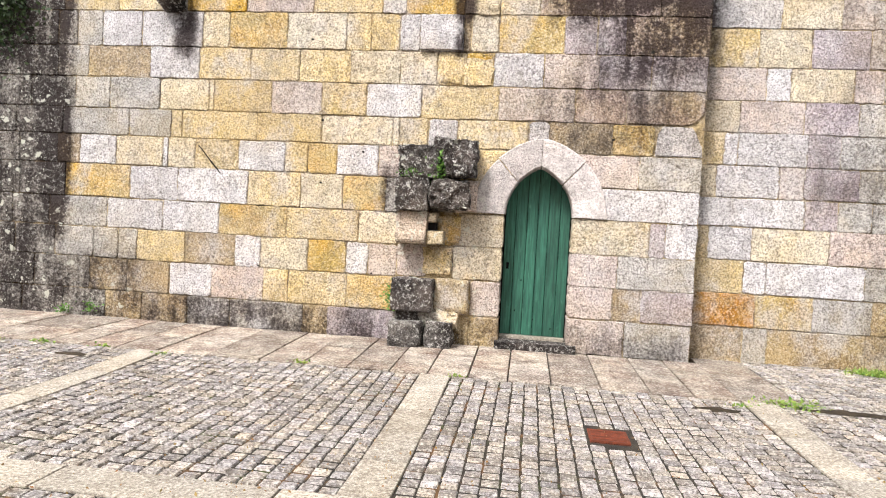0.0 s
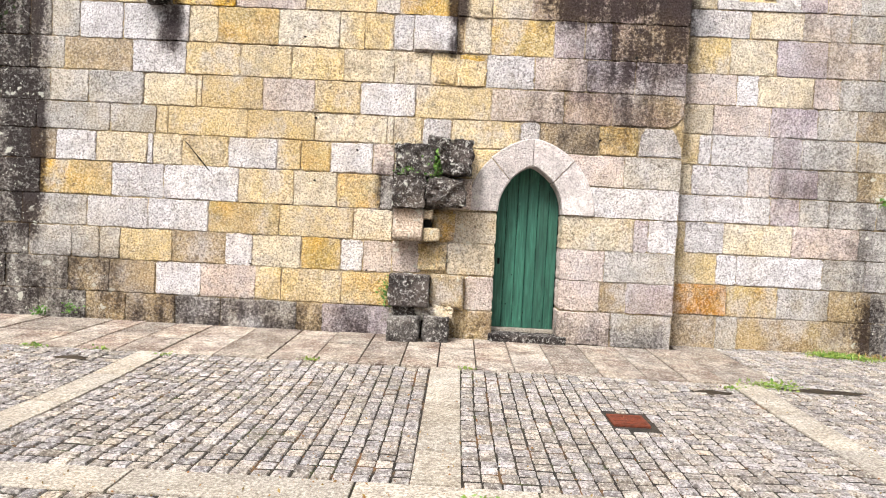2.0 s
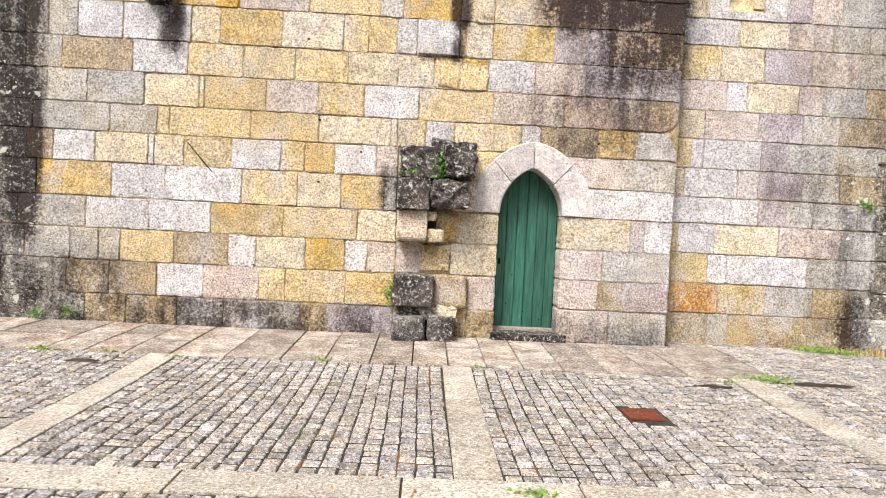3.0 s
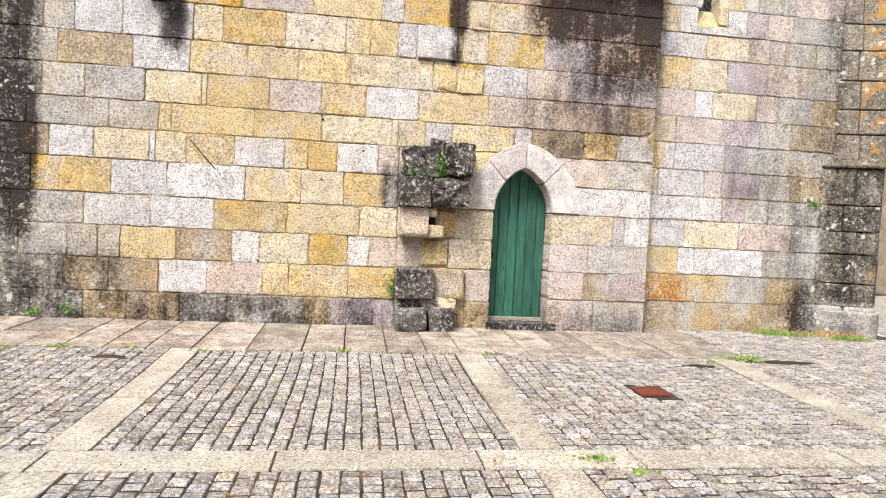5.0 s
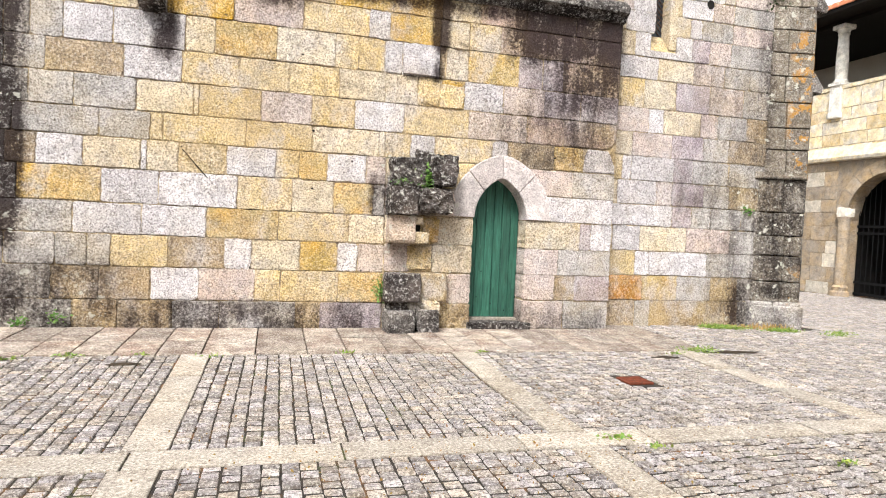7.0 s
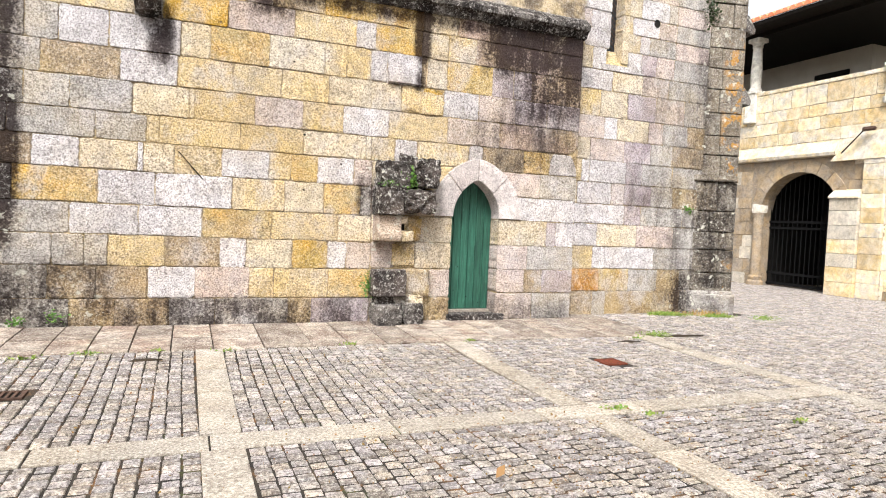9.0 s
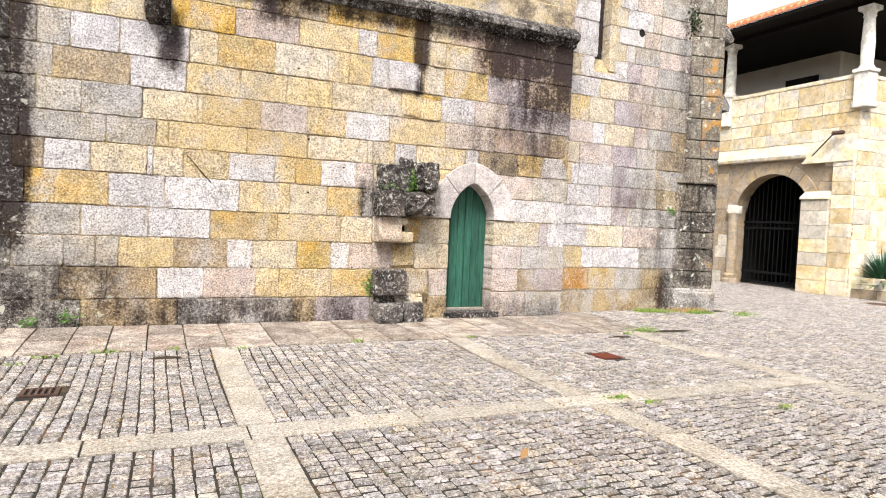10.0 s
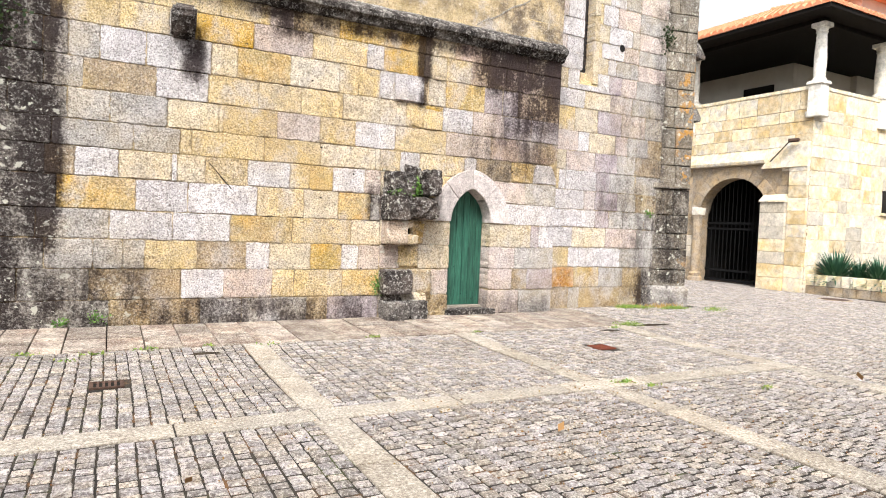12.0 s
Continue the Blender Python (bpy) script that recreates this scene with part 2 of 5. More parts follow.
COLUMN = stone_material("column_stone", (0.80, 0.77, 0.71), (0.72, 0.68, 0.60), growth_shade=0, speck=0.06, spread=0.06, bump=0.2)


def plain_material(name, c1, c2, scale=6.0, rough=0.7, metal=0.0, bump=0.2, stretch=(1, 1, 1)):
    m, n, b = start_material(name)
    pos = n.stretch(n.add("ShaderNodeNewGeometry").outputs["Position"], stretch)
    rnd = n.add("ShaderNodeObjectInfo").outputs["Random"]
    col = n.mix(n.ramp(n.noise(pos, scale, 6.0, 0.65), 0.3, 0.7), c1, c2)
    hsv = n.add("ShaderNodeHueSaturation")
    n.put(hsv.inputs["Color"], col)
    n.put(hsv.inputs["Value"], n.math("ADD", n.math("MULTIPLY", rnd, 0.3), 0.85))
    n.put(b.inputs["Base Color"], hsv.outputs[0])
    b.inputs["Roughness"].default_value, b.inputs["Metallic"].default_value = rough, metal
    b.inputs["Specular IOR Level"].default_value = 0.15 if rough > 0.5 else 0.5
    n.put(b.inputs["Normal"], n.bump(n.noise(pos, scale * 4, 5.0, 0.7), bump, 0.01))
    return m


def leaf_material(name, c1, c2):
    m, n, b = start_material(name)
    rnd = n.add("ShaderNodeNewGeometry").outputs["Random Per Island"]
    n.put(b.inputs["Base Color"], n.mix(rnd, c1, c2))
    b.inputs["Roughness"].default_value = 0.6
    return m


def door_material():
    """Green paint on planks, worn through in streaks along the grain."""
    m, n, b = start_material("green_paint")
    pos = n.add("ShaderNodeNewGeometry").outputs["Position"]
    rnd = n.add("ShaderNodeObjectInfo").outputs["Random"]
    s = n.stretch(pos, (1.0, 1.0, 0.05))
    col = n.mix(n.ramp(n.noise(s, 45.0, 6.0, 0.7), 0.35, 0.7), (0.008, 0.055, 0.037), (0.034, 0.145, 0.098))
    col = n.mix(n.math("MULTIPLY", n.ramp(n.noise(n.stretch(pos, (1, 1, 0.25)), 14.0, 6.0, 0.75), 0.56, 0.72), 0.7), col, (0.10, 0.25, 0.18))
    col = n.mix(n.math("MULTIPLY", n.ramp(n.noise(n.stretch(pos, (1, 1, 0.3)), 30.0, 4.0, 0.8), 0.66, 0.75), 0.7), col, (0.05, 0.035, 0.02))
    hsv = n.add("ShaderNodeHueSaturation")
    n.put(hsv.inputs["Color"], col)
    n.put(hsv.inputs["Value"], n.math("ADD", n.math("MULTIPLY", rnd, 0.35), 0.82))
    n.put(b.inputs["Base Color"], hsv.outputs[0])
    b.inputs["Roughness"].default_value = 0.55
    n.put(b.inputs["Normal"], n.bump(n.noise(s, 60.0, 5.0, 0.7), 0.5, 0.006))
    return m


def soil_material():
    """The sand between the setts, with moss, rust-brown litter and darker damp."""
    m, n, b = start_material("joint_soil")
    pos = n.add("ShaderNodeNewGeometry").outputs["Position"]
    col = n.mix(n.ramp(n.noise(pos, 5.0, 5.0), 0.35, 0.65), (0.012, 0.010, 0.008), (0.040, 0.031, 0.022))
    col = n.mix(n.ramp(n.noise(pos, 2.1, 6.0, 0.7), 0.55, 0.68), col, (0.07, 0.085, 0.02))
    col = n.mix(n.ramp(n.noise(n.stretch(pos, (1.3, 0.9, 1)), 2.6, 6.0, 0.7), 0.52, 0.66), col, (0.17, 0.085, 0.03))
    n.put(b.inputs["Base Color"], col)
    b.inputs["Roughness"].default_value = 0.95
    n.put(b.inputs["Normal"], n.bump(n.noise(pos, 60.0, 5.0, 0.7), 0.8, 0.02))
    return m


GREEN = door_material()
SOIL = soil_material()
DAMP = plain_material("damp_soil", (0.022, 0.018, 0.014), (0.06, 0.045, 0.03), 18.0, 0.9)
# almost black: the gateway's shade on the bars is in this colour
IRON = plain_material("gate_shade_iron", (0.003, 0.003, 0.004), (0.007, 0.007, 0.007), 20.0, 0.9, 0.0)
RUST = plain_material("rusty_iron", (0.20, 0.055, 0.03), (0.12, 0.04, 0.025), 25.0, 0.8, 0.2)
OLD_IRON = plain_material("dark_iron", (0.07, 0.045, 0.035), (0.13, 0.08, 0.06), 25.0, 0.75, 0.2)
# near-black in place of shade: passage, openings, holes and drain pits
DARK = plain_material("painted_dark_depth", (0.010, 0.010, 0.010), (0.02, 0.018, 0.016), 3.0, 0.95)
# near-black, with the shade under the gallery roof put into the colour
WOOD_DARK = plain_material("shaded_wood", (0.008, 0.007, 0.006), (0.018, 0.014, 0.012), 4.0, 0.8, 0, 0.3, (1, 8, 1))
PLASTER = plain_material("pale_plaster", (0.82, 0.79, 0.72), (0.74, 0.71, 0.64), 2.0, 0.9)
TILE = plain_material("roof_tile_clay", (0.62, 0.19, 0.09), (0.56, 0.29, 0.17), 3.0, 0.8)
LEAF = leaf_material("leaf_green", (0.05, 0.16, 0.02), (0.16, 0.30, 0.05))
GRASS = leaf_material("grass_green", (0.10, 0.24, 0.03), (0.30, 0.36, 0.07))
DRY = leaf_material("dry_grass", (0.45, 0.30, 0.10), (0.30, 0.18, 0.05))
YUCCA = leaf_material("spiky_leaf", (0.015, 0.07, 0.04), (0.05, 0.14, 0.07))
IVY = leaf_material("dark_ivy", (0.012, 0.03, 0.008), (0.04, 0.07, 0.015))
LITTER = leaf_material("fallen_leaf", (0.22, 0.085, 0.02), (0.26, 0.18, 0.04))
PANE = plain_material("leaded_pane", (0.02, 0.025, 0.03), (0.04, 0.05, 0.06), 9.0, 0.12)

# ---- building helpers ----


def mesh_object(name, bm, material, parent=None, label=""):
    me = bpy.data.meshes.new(name)
    bmesh.ops.recalc_face_normals(bm, faces=bm.faces)
    bm.to_mesh(me)
    bm.free()
    me.materials.append(material)
    ob = new(name, me)
    if parent:
        ob.parent = parent
    if label:
        ob["label"] = label
    return ob


def part(name, bm, material, parent, label=""):
    """One mesh under a thing or under a part."""
    return mesh_object(name, bm, material, parent, label)


def thing(name, label, category, at=(0, 0, 0), group="", kind=""):
    ob = new(name)
    ob.location = at
    ob.empty_display_size = 0.1
    return tagged(ob, label, category, group, kind)


def box(x0, x1, y0, y1, z0, z1, bevel=0.0, bm=None):
    """A box, its edges rounded by bevel; joined to bm where one is given."""
    b = bmesh.new()
    bmesh.ops.create_cube(b, size=1.0)
    for v in b.verts:
        v.co = Vector(((x0 + x1) / 2 + v.co.x * (x1 - x0), (y0 + y1) / 2 + v.co.y * (y1 - y0), (z0 + z1) / 2 + v.co.z * (z1 - z0)))
    if bevel:
        bmesh.ops.bevel(b, geom=list(b.edges), offset=bevel, segments=2, profile=0.6, affect="EDGES")
    if bm is None:
        return b
    return merge(bm, b)


def merge(bm, other):
    me = bpy.data.meshes.new("tmp")
    other.to_mesh(me)
    other.free()
    bm.from_mesh(me)
    bpy.data.meshes.remove(me)
    return bm


def prism(outline, axis, a, b, bm=None):
    """A closed outline of pairs, drawn out along an axis ('x', 'y' or 'z') from a to b."""
    bm = bm or bmesh.new()

    def at(p, d):
        return {"x": (d, p[0], p[1]), "y": (p[0], d, p[1]), "z": (p[0], p[1], d)}[axis]
    lo = [bm.verts.new(at(p, a)) for p in outline]
    hi = [bm.verts.new(at(p, b)) for p in outline]
    n = len(outline)
    bm.faces.new(lo)
    bm.faces.new(hi)
    for i in range(n):
        bm.faces.new((lo[i], lo[(i + 1) % n], hi[(i + 1) % n], hi[i]))
    return bm


def turned(profile, cx, cy, steps=16):
    """A turned shape about an upright axis; profile: pairs of radius and height, bottom to top."""
    bm = bmesh.new()
    rings = [[bm.verts.new((cx + r * math.cos(2 * math.pi * i / steps), cy + r * math.sin(2 * math.pi * i / steps), z)) for i in range(steps)] for r, z in profile]
    for a, b in zip(rings, rings[1:]):
        for i in range(steps):
            bm.faces.new((a[i], a[(i + 1) % steps], b[(i + 1) % steps], b[i]))
    bm.faces.new(rings[0])
    bm.faces.new(rings[-1])
    return bm


def rock(x0, x1, y0, y1, z0, z1, rough=0.03, cuts=5, round_by=0.25, seed=0.0):
    """A weathered stone: a block with worn corners and an uneven skin."""
    bm = bmesh.new()
    bmesh.ops.create_cube(bm, size=2.0)
    bmesh.ops.subdivide_edges(bm, edges=list(bm.edges), cuts=cuts, use_grid_fill=True)
    c = Vector(((x0 + x1) / 2, (y0 + y1) / 2, (z0 + z1) / 2))
    h = Vector(((x1 - x0) / 2, (y1 - y0) / 2, (z1 - z0) / 2))
    for v in bm.verts:
        p = v.co.copy()
        ball = p.normalized() * 1.25
        p = p.lerp(ball, round_by) if p.length > 1.25 else p
        q = Vector((c.x + p.x * h.x, c.y + p.y * h.y, c.z + p.z * h.z))
        d = noise.noise_vector(q * 7 + Vector((seed, seed * 2, 0))) * rough * 1.0 + noise.noise_vector(q * 19 + Vector((seed, 0, 0))) * rough * 0.6 + noise.noise_vector(q * 43) * rough * 0.35
        v.co = q + d
    for f in bm.faces:
        f.smooth = rough < 0.02
    return bm


def block_mesh(x0, x1, z0, z1, y, depth, gap=0.005, worn=0.009):
    """A dressed block in a wall that faces -y: an uneven outline, worn arris, face a little proud or shy."""
    bm = bmesh.new()
    gap, worn = gap * random.uniform(0.25, 1.0), worn * random.uniform(0.4, 1.2)
    x0, x1, z0, z1 = x0 + gap, x1 - gap - random.uniform(0, 0.006), z0 + gap, z1 - gap - random.uniform(0, 0.006)
    w, h = x1 - x0, z1 - z0
    k = min(0.03, 0.2 * min(w, h)) * random.uniform(0.15, 0.9)
    ring = []
    for (ax, az), (bx, bz) in (((x0, z0), (x1, z0)), ((x1, z0), (x1, z1)), ((x1, z1), (x0, z1)), ((x0, z1), (x0, z0))):
        length = math.hypot(bx - ax, bz - az)
        for s in (k / length, 0.16, 0.29, 0.42, 0.56, 0.70, 0.84, 1 - k / length):
            j = random.uniform(-0.007, 0.010)
            ring.append([ax + (bx - ax) * s, az + (bz - az) * s, j])
    cx, cz = (x0 + x1) / 2, (z0 + z1) / 2
    proud = y + random.uniform(-0.007, 0.003)
    tx, tz = random.uniform(-0.004, 0.004), random.uniform(-0.004, 0.004)

    def lay(inset, depth_at, tilt):
        out = []
        for px, pz, j in ring:
            dx, dz = cx - px, cz - pz
            f = (inset + j) / max(0.05, math.hypot(dx, dz))
            out.append(bm.verts.new((px + dx * f, depth_at + tilt * (tx * dx / w + tz * dz / h) * 2, pz + dz * f)))
        return out
    a, b, c = lay(worn, proud, 1), lay(0.0, proud + worn * 0.9, 1), lay(0.0, y + depth, 0)
    n = len(ring)
    bm.faces.new(a)
    for p, q in ((a, b), (b, c)):
        for i in range(n):
            bm.faces.new((p[i], p[(i + 1) % n], q[(i + 1) % n], q[i]))
    return bm


def course(wall, z0, z1, joints, tones, y=WALL_Y, depth=0.09, deep_from=None):
    """One course of blocks of a wall: the upright joints along x, and a letter of TONES for each block."""
    for x0, x1, tone in zip(joints, joints[1:], tones):
        d = 0.36 if deep_from and min(abs(x0 - deep_from), abs(x1 - deep_from)) < 0.02 else depth
        if tone != ".":
            part("stone_block", block_mesh(x0, x1, z0, z1, y, d), TONES[tone], wall)


def leaves(bm, centre, spread, count, size, droop=0.3):
    """Small pointed leaves scattered about a centre."""
    for _ in range(count):
        p = Vector(centre) + Vector((random.gauss(0, spread[0]), random.gauss(0, spread[1]), random.gauss(0, spread[2])))
        d = Vector((random.uniform(-1, 1), random.uniform(-1, 0.4), random.uniform(-droop, 1))).normalized()
        s = d.cross(Vector((random.uniform(-1, 1), random.uniform(-1, 1), random.uniform(-1, 1)))).normalized()
        k = size * random.uniform(0.6, 1.3)
        vs = [bm.verts.new(p), bm.verts.new(p + d * k * 0.5 + s * k * 0.28), bm.verts.new(p + d * k), bm.verts.new(p + d * k * 0.5 - s * k * 0.28)]
        bm.faces.new(vs)
    return bm


def blades(bm, centre, spread, count, length, width=0.006, lean=0.6):
    """Grass blades that rise from the ground and bend over."""
    for _ in range(count):
        p = Vector(centre) + Vector((random.gauss(0, spread[0]), random.gauss(0, spread[1]), 0))
        a = random.uniform(0, 2 * math.pi)
        out = Vector((math.cos(a), math.sin(a), 0))
        side = Vector((-out.y, out.x, 0)) * width
        k = length * random.uniform(0.5, 1.2)
        l = lean * random.uniform(0.3, 1.2)
        m = p + out * k * l * 0.35 + Vector((0, 0, k * 0.6))
        t = p + out * k * l + Vector((0, 0, k * (0.95 - 0.4 * l)))
        v = [bm.verts.new(q) for q in (p - side, p + side, m + side * 0.7, m - side * 0.7, t)]
        bm.faces.new((v[0], v[1], v[2], v[3]))
        bm.faces.new((v[3], v[2], v[4]))
    return bm


def smooth_step(a, b, x):
    t = min(1.0, max(0.0, (x - a) / (b - a)))
    return t * t * (3 - 2 * t)


def ground_z(x, y):
    """The yard rises gently to the church wall."""
    return 0.075 * smooth_step(4.6, 7.4, y) * (1 - smooth_step(4.5, 8.5, x))


# ---- ground ----
def build_ground():
    xs = [-2500, -600, -150, -40, -15] + [round(-9 + 0.25 * i, 3) for i in range(93)] + [16, 25, 60, 200, 800, 2500]
    ys = [-2500, -600, -150, -40, -12, -6] + [round(-3 + 0.25 * i, 3) for i in range(73)] + [18, 30, 80, 300, 1000, 2500]
    bm = bmesh.new()
    grid = [[bm.verts.new((x, y, ground_z(x, y) - (0.04 if y > 6.2 and x < 2.55 else 0.010))) for x in xs] for y in ys]
    for j in range(len(ys) - 1):
        for i in range(len(xs) - 1):
            bm.faces.new((grid[j][i], grid[j][i + 1], grid[j + 1][i + 1], grid[j + 1][i]))
    return tagged(mesh_object("ground", bm, SOIL), "dark sandy soil with moss between the paving stones", "ground", kind="structure")


ground = build_ground()

# ---- the church wall with the small door ----
DOOR_X, SPRING, HALF, RISE = 0.14, 1.68, 0.40, 0.59
OUT_HALF, OUT_RISE = 0.79, 0.93


def pointed(half, rise):
    """Centre offset and radius of the two arcs of a pointed arch."""
    c = (rise * rise - half * half) / (2 * half)
    return c, half + c


def arch_height(x, half, rise):
    c, r = pointed(half, rise)
    u = abs(x - DOOR_X)
    return SPRING + math.sqrt(max(0.0, r * r - (u + c) ** 2)) if u < half else SPRING


def wall_core(x0, x1, z0, z1, y0, y1, gap, from_top=False):
    """A solid wall with one opening cut in from its foot or from its top; gap: the outline of the opening, left to right."""
    if from_top:
        outline = [(x0, z0), (x1, z0), (x1, z1), *gap[::-1], (x0, z1)]
    else:
        outline = [(x0, z0), *gap, (x1, z0), (x1, z1), (x0, z1)]
    return prism(outline, "y", y0, y1)


door_gap = [(DOOR_X + f * (HALF + 0.02), -0.3 if abs(f) > 1 - 1e-6 and k in (0, 22) else arch_height(DOOR_X + f * (HALF + 0.02), HALF + 0.025, RISE + 0.03))
            for k, f in enumerate([-1.0] + [-1 + i / 10 for i in range(21)] + [1.0])]
wall = tagged(mesh_object("wall_church", wall_core(-9.0, 1.965, -0.3, 7.2, WALL_Y + 0.013, WALL_Y + 1.0, door_gap), MORTAR),
              "old church wall of yellow and grey granite blocks with black stains", "wall", kind="structure")

Z = (0.06, 0.43, 0.85, 1.25, 1.64, 2.07, 2.45, 2.80, 3.20, 3.60, 4.05, 4.43, 4.74)
LEFT = (-9.0, -8.1, -7.3)
# left of the broken springer, from the ground up
course(wall, Z[0], Z[1], (*LEFT, -6.62, -6.02, -5.41, -4.90, -4.26, -3.69, -2.72, -2.40, -1.55), "dddddbbggbv")
course(wall, Z[1], Z[2], (*LEFT, -6.45, -5.65, -5.12, -4.53, -3.95, -3.26, -2.93, -2.17, -1.55), "ddddbblpyyo")
course(wall, Z[2], Z[3], (*LEFT, -6.75, -6.16, -5.61, -5.26, -4.99, -4.33, -3.65, -3.31, -2.69, -2.19, -1.91, -1.55), "ddddgggyblcolp")
course(wall, Z[3], Z[4], (*LEFT, -6.80, -6.26, -5.43, -4.65, -3.88, -2.98, -2.05, -1.56), "ddddglloyc")
course(wall, Z[4], Z[5], (*LEFT, -6.70, -6.04, -5.12, -4.46, -3.51, -2.82, -2.27, -1.73, -1.57), "ddddollycog")
course(wall, Z[5], Z[6], (*LEFT, -6.72, -6.17, -5.84, -5.33, -4.68, -4.61, -4.24, -3.66, -3.04, -2.74, -2.37, -1.84, -1.57), "ddddblclcylyolp")
course(wall, Z[6], Z[7], (*LEFT, -6.78, -6.10, -5.16, -4.58, -4.43, -3.43, -2.58, -1.68, -1.60, -1.24, -0.88, -0.03, 0.21), "ddddggyyyccylyl")
course(wall, Z[7], Z[8], (*LEFT, -6.57, -5.93, -5.45, -4.75, -4.08, -4.01, -3.25, -2.60, -2.03, -1.34, -0.41, 0.49, 1.08, 1.97), "ddddggccypylypm.")
course(wall, Z[8], Z[9], (*LEFT, -6.75, -6.20, -5.76, -4.90, -4.23, -3.54, -2.90, -2.25, -1.63, -1.17, -0.82, -0.49, 0.10, 0.74, 1.34, 1.96), "ddddgblyyyccyolpvv")
course(wall, Z[9], Z[10], (*LEFT, -6.21, -5.93, -5.58, -5.03, -4.20, -3.84, -3.08, -2.32, -2.01, -1.65, -1.40, -0.87, -0.78, -0.45, 0.32, 0.70, 1.03, 1.96), "dddggllcocyyllbcovvm")
course(wall, Z[10], Z[11], (*LEFT, -6.13, -5.36, -4.75, -4.42, -3.62, -2.75, -1.88, -1.59, -0.87, -0.45, 0.02, 0.75, 1.40, 1.96), "dddyygopylocymmm")
course(wall, Z[11], Z[12], (*LEFT, -6.40, -5.65, -4.95, -4.10, -3.40, -3.05, -2.35, -1.60, -0.85, -0.30, 0.40, 1.20, 1.96), "dddgyyypboocmmm")
# between the springer and the door, the right-hand jamb, and out to the corner
JL, JR = DOOR_X - HALF, DOOR_X + HALF
course(wall, 0.06, 0.43, (-1.55, -0.62, JL), "bb", deep_from=JL)
course(wall, 0.43, 0.87, (-1.55, -1.05, -0.63, JL), "bpp", deep_from=JL)
course(wall, 0.87, 1.27, (-1.55, -1.18, -0.86, JL), "pyc", deep_from=JL)
course(wall, 1.27, 1.675, (-1.56, -1.05, -0.81, JL), "coc", deep_from=JL)
course(wall, 1.675, 2.07, (-1.57, -1.00, -0.45), "pc")
course(wall, 2.07, 2.45, (-1.57, -1.10, -0.70, -0.22), "ccy")
course(wall, 0.07, 0.50, (JR, 1.21, 1.97), "pg", deep_from=JR)
course(wall, 0.50, 0.88, (JR, 1.06, 1.38, 1.97), "pbv", deep_from=JR)
course(wall, 0.88, 1.265, (JR, 1.09, 1.97), "pg", deep_from=JR)
course(wall, 1.265, 1.675, (JR, 1.43, 1.61, 1.97), "cvl", deep_from=JR)
course(wall, 1.675, 2.05, (0.75, 1.965), "l")
course(wall, 2.05, 2.44, (0.52, 1.27, 1.965), "pg")
course(wall, 2.44, 2.80, (0.21, 0.94, 1.42, 1.965), "bo.")


def broken_block(outline, tone, label):
    """A block of the church wall with a corner knocked off."""
    bm = prism(outline, "y", WALL_Y - 0.006, WALL_Y + 0.09)
    bmesh.ops.bevel(bm, geom=[e for e in bm.edges if e.verts[0].co.y < WALL_Y and e.verts[1].co.y < WALL_Y], offset=0.012, segments=2, affect="EDGES")
    part("stone_block", bm, TONES[tone], wall, label)


broken_block([(1.085, 2.808), (1.78, 2.808), (1.84, 2.86), (1.90, 2.88), (1.955, 2.97), (1.958, 3.192), (1.085, 3.192)], "m", "dark block with a broken lower corner")
broken_block([(1.428, 2.448), (1.956, 2.448), (1.950, 2.57), (1.90, 2.62), (1.885, 2.71), (1.83, 2.79), (1.50, 2.794), (1.45, 2.70)], "l", "pale block with a broken edge")


def voussoir(side, a0, a1):
    """A stone of the door's arch, from the springing (0) to the apex (1), on one side."""
    ci, ri = pointed(HALF, RISE)
    co, ro = pointed(OUT_HALF, OUT_RISE)
    ti, to = math.atan2(RISE, ci), math.atan2(OUT_RISE, co)
    bm = bmesh.new()
    rows = []
    for i in range(9):
        s = a0 + (a1 - a0) * i / 8
        e = 0.009 * (1 if i == 0 else -1 if i == 8 else 0)
        pi_ = (-ci + ri * math.cos(ti * s), ri * math.sin(ti * s) + e)
        po = (-co + ro * math.cos(to * s), ro * math.sin(to * s) + e)
        f, k = WALL_Y - 0.028, 0.014
        ux, uz = po[0] - pi_[0], po[1] - pi_[1]
        q = k / math.hypot(ux, uz)
        pts = [(pi_[0], f + 0.36, pi_[1]), (pi_[0], f + k, pi_[1]), (pi_[0] + ux * q, f, pi_[1] + uz * q), (po[0] - ux * q, f, po[1] - uz * q), (po[0], f + k, po[1]), (po[0], f + 0.36, po[1])]
        rows.append([bm.verts.new((DOOR_X + side * max(0.005, x), y, SPRING + z)) for x, y, z in pts])
    for p, q in zip(rows, rows[1:]):
        for j in range(5):
            bm.faces.new((p[j], p[j + 1], q[j + 1], q[j]))
    bm.faces.new(rows[0])
    bm.faces.new(rows[-1])
    return bm


for side in (-1, 1):
    for a0, a1 in ((0.0, 0.56), (0.56, 1.0)):
        part("arch_stone", voussoir(side, a0, a1), ARCH, wall, "pale grey granite arch stone")

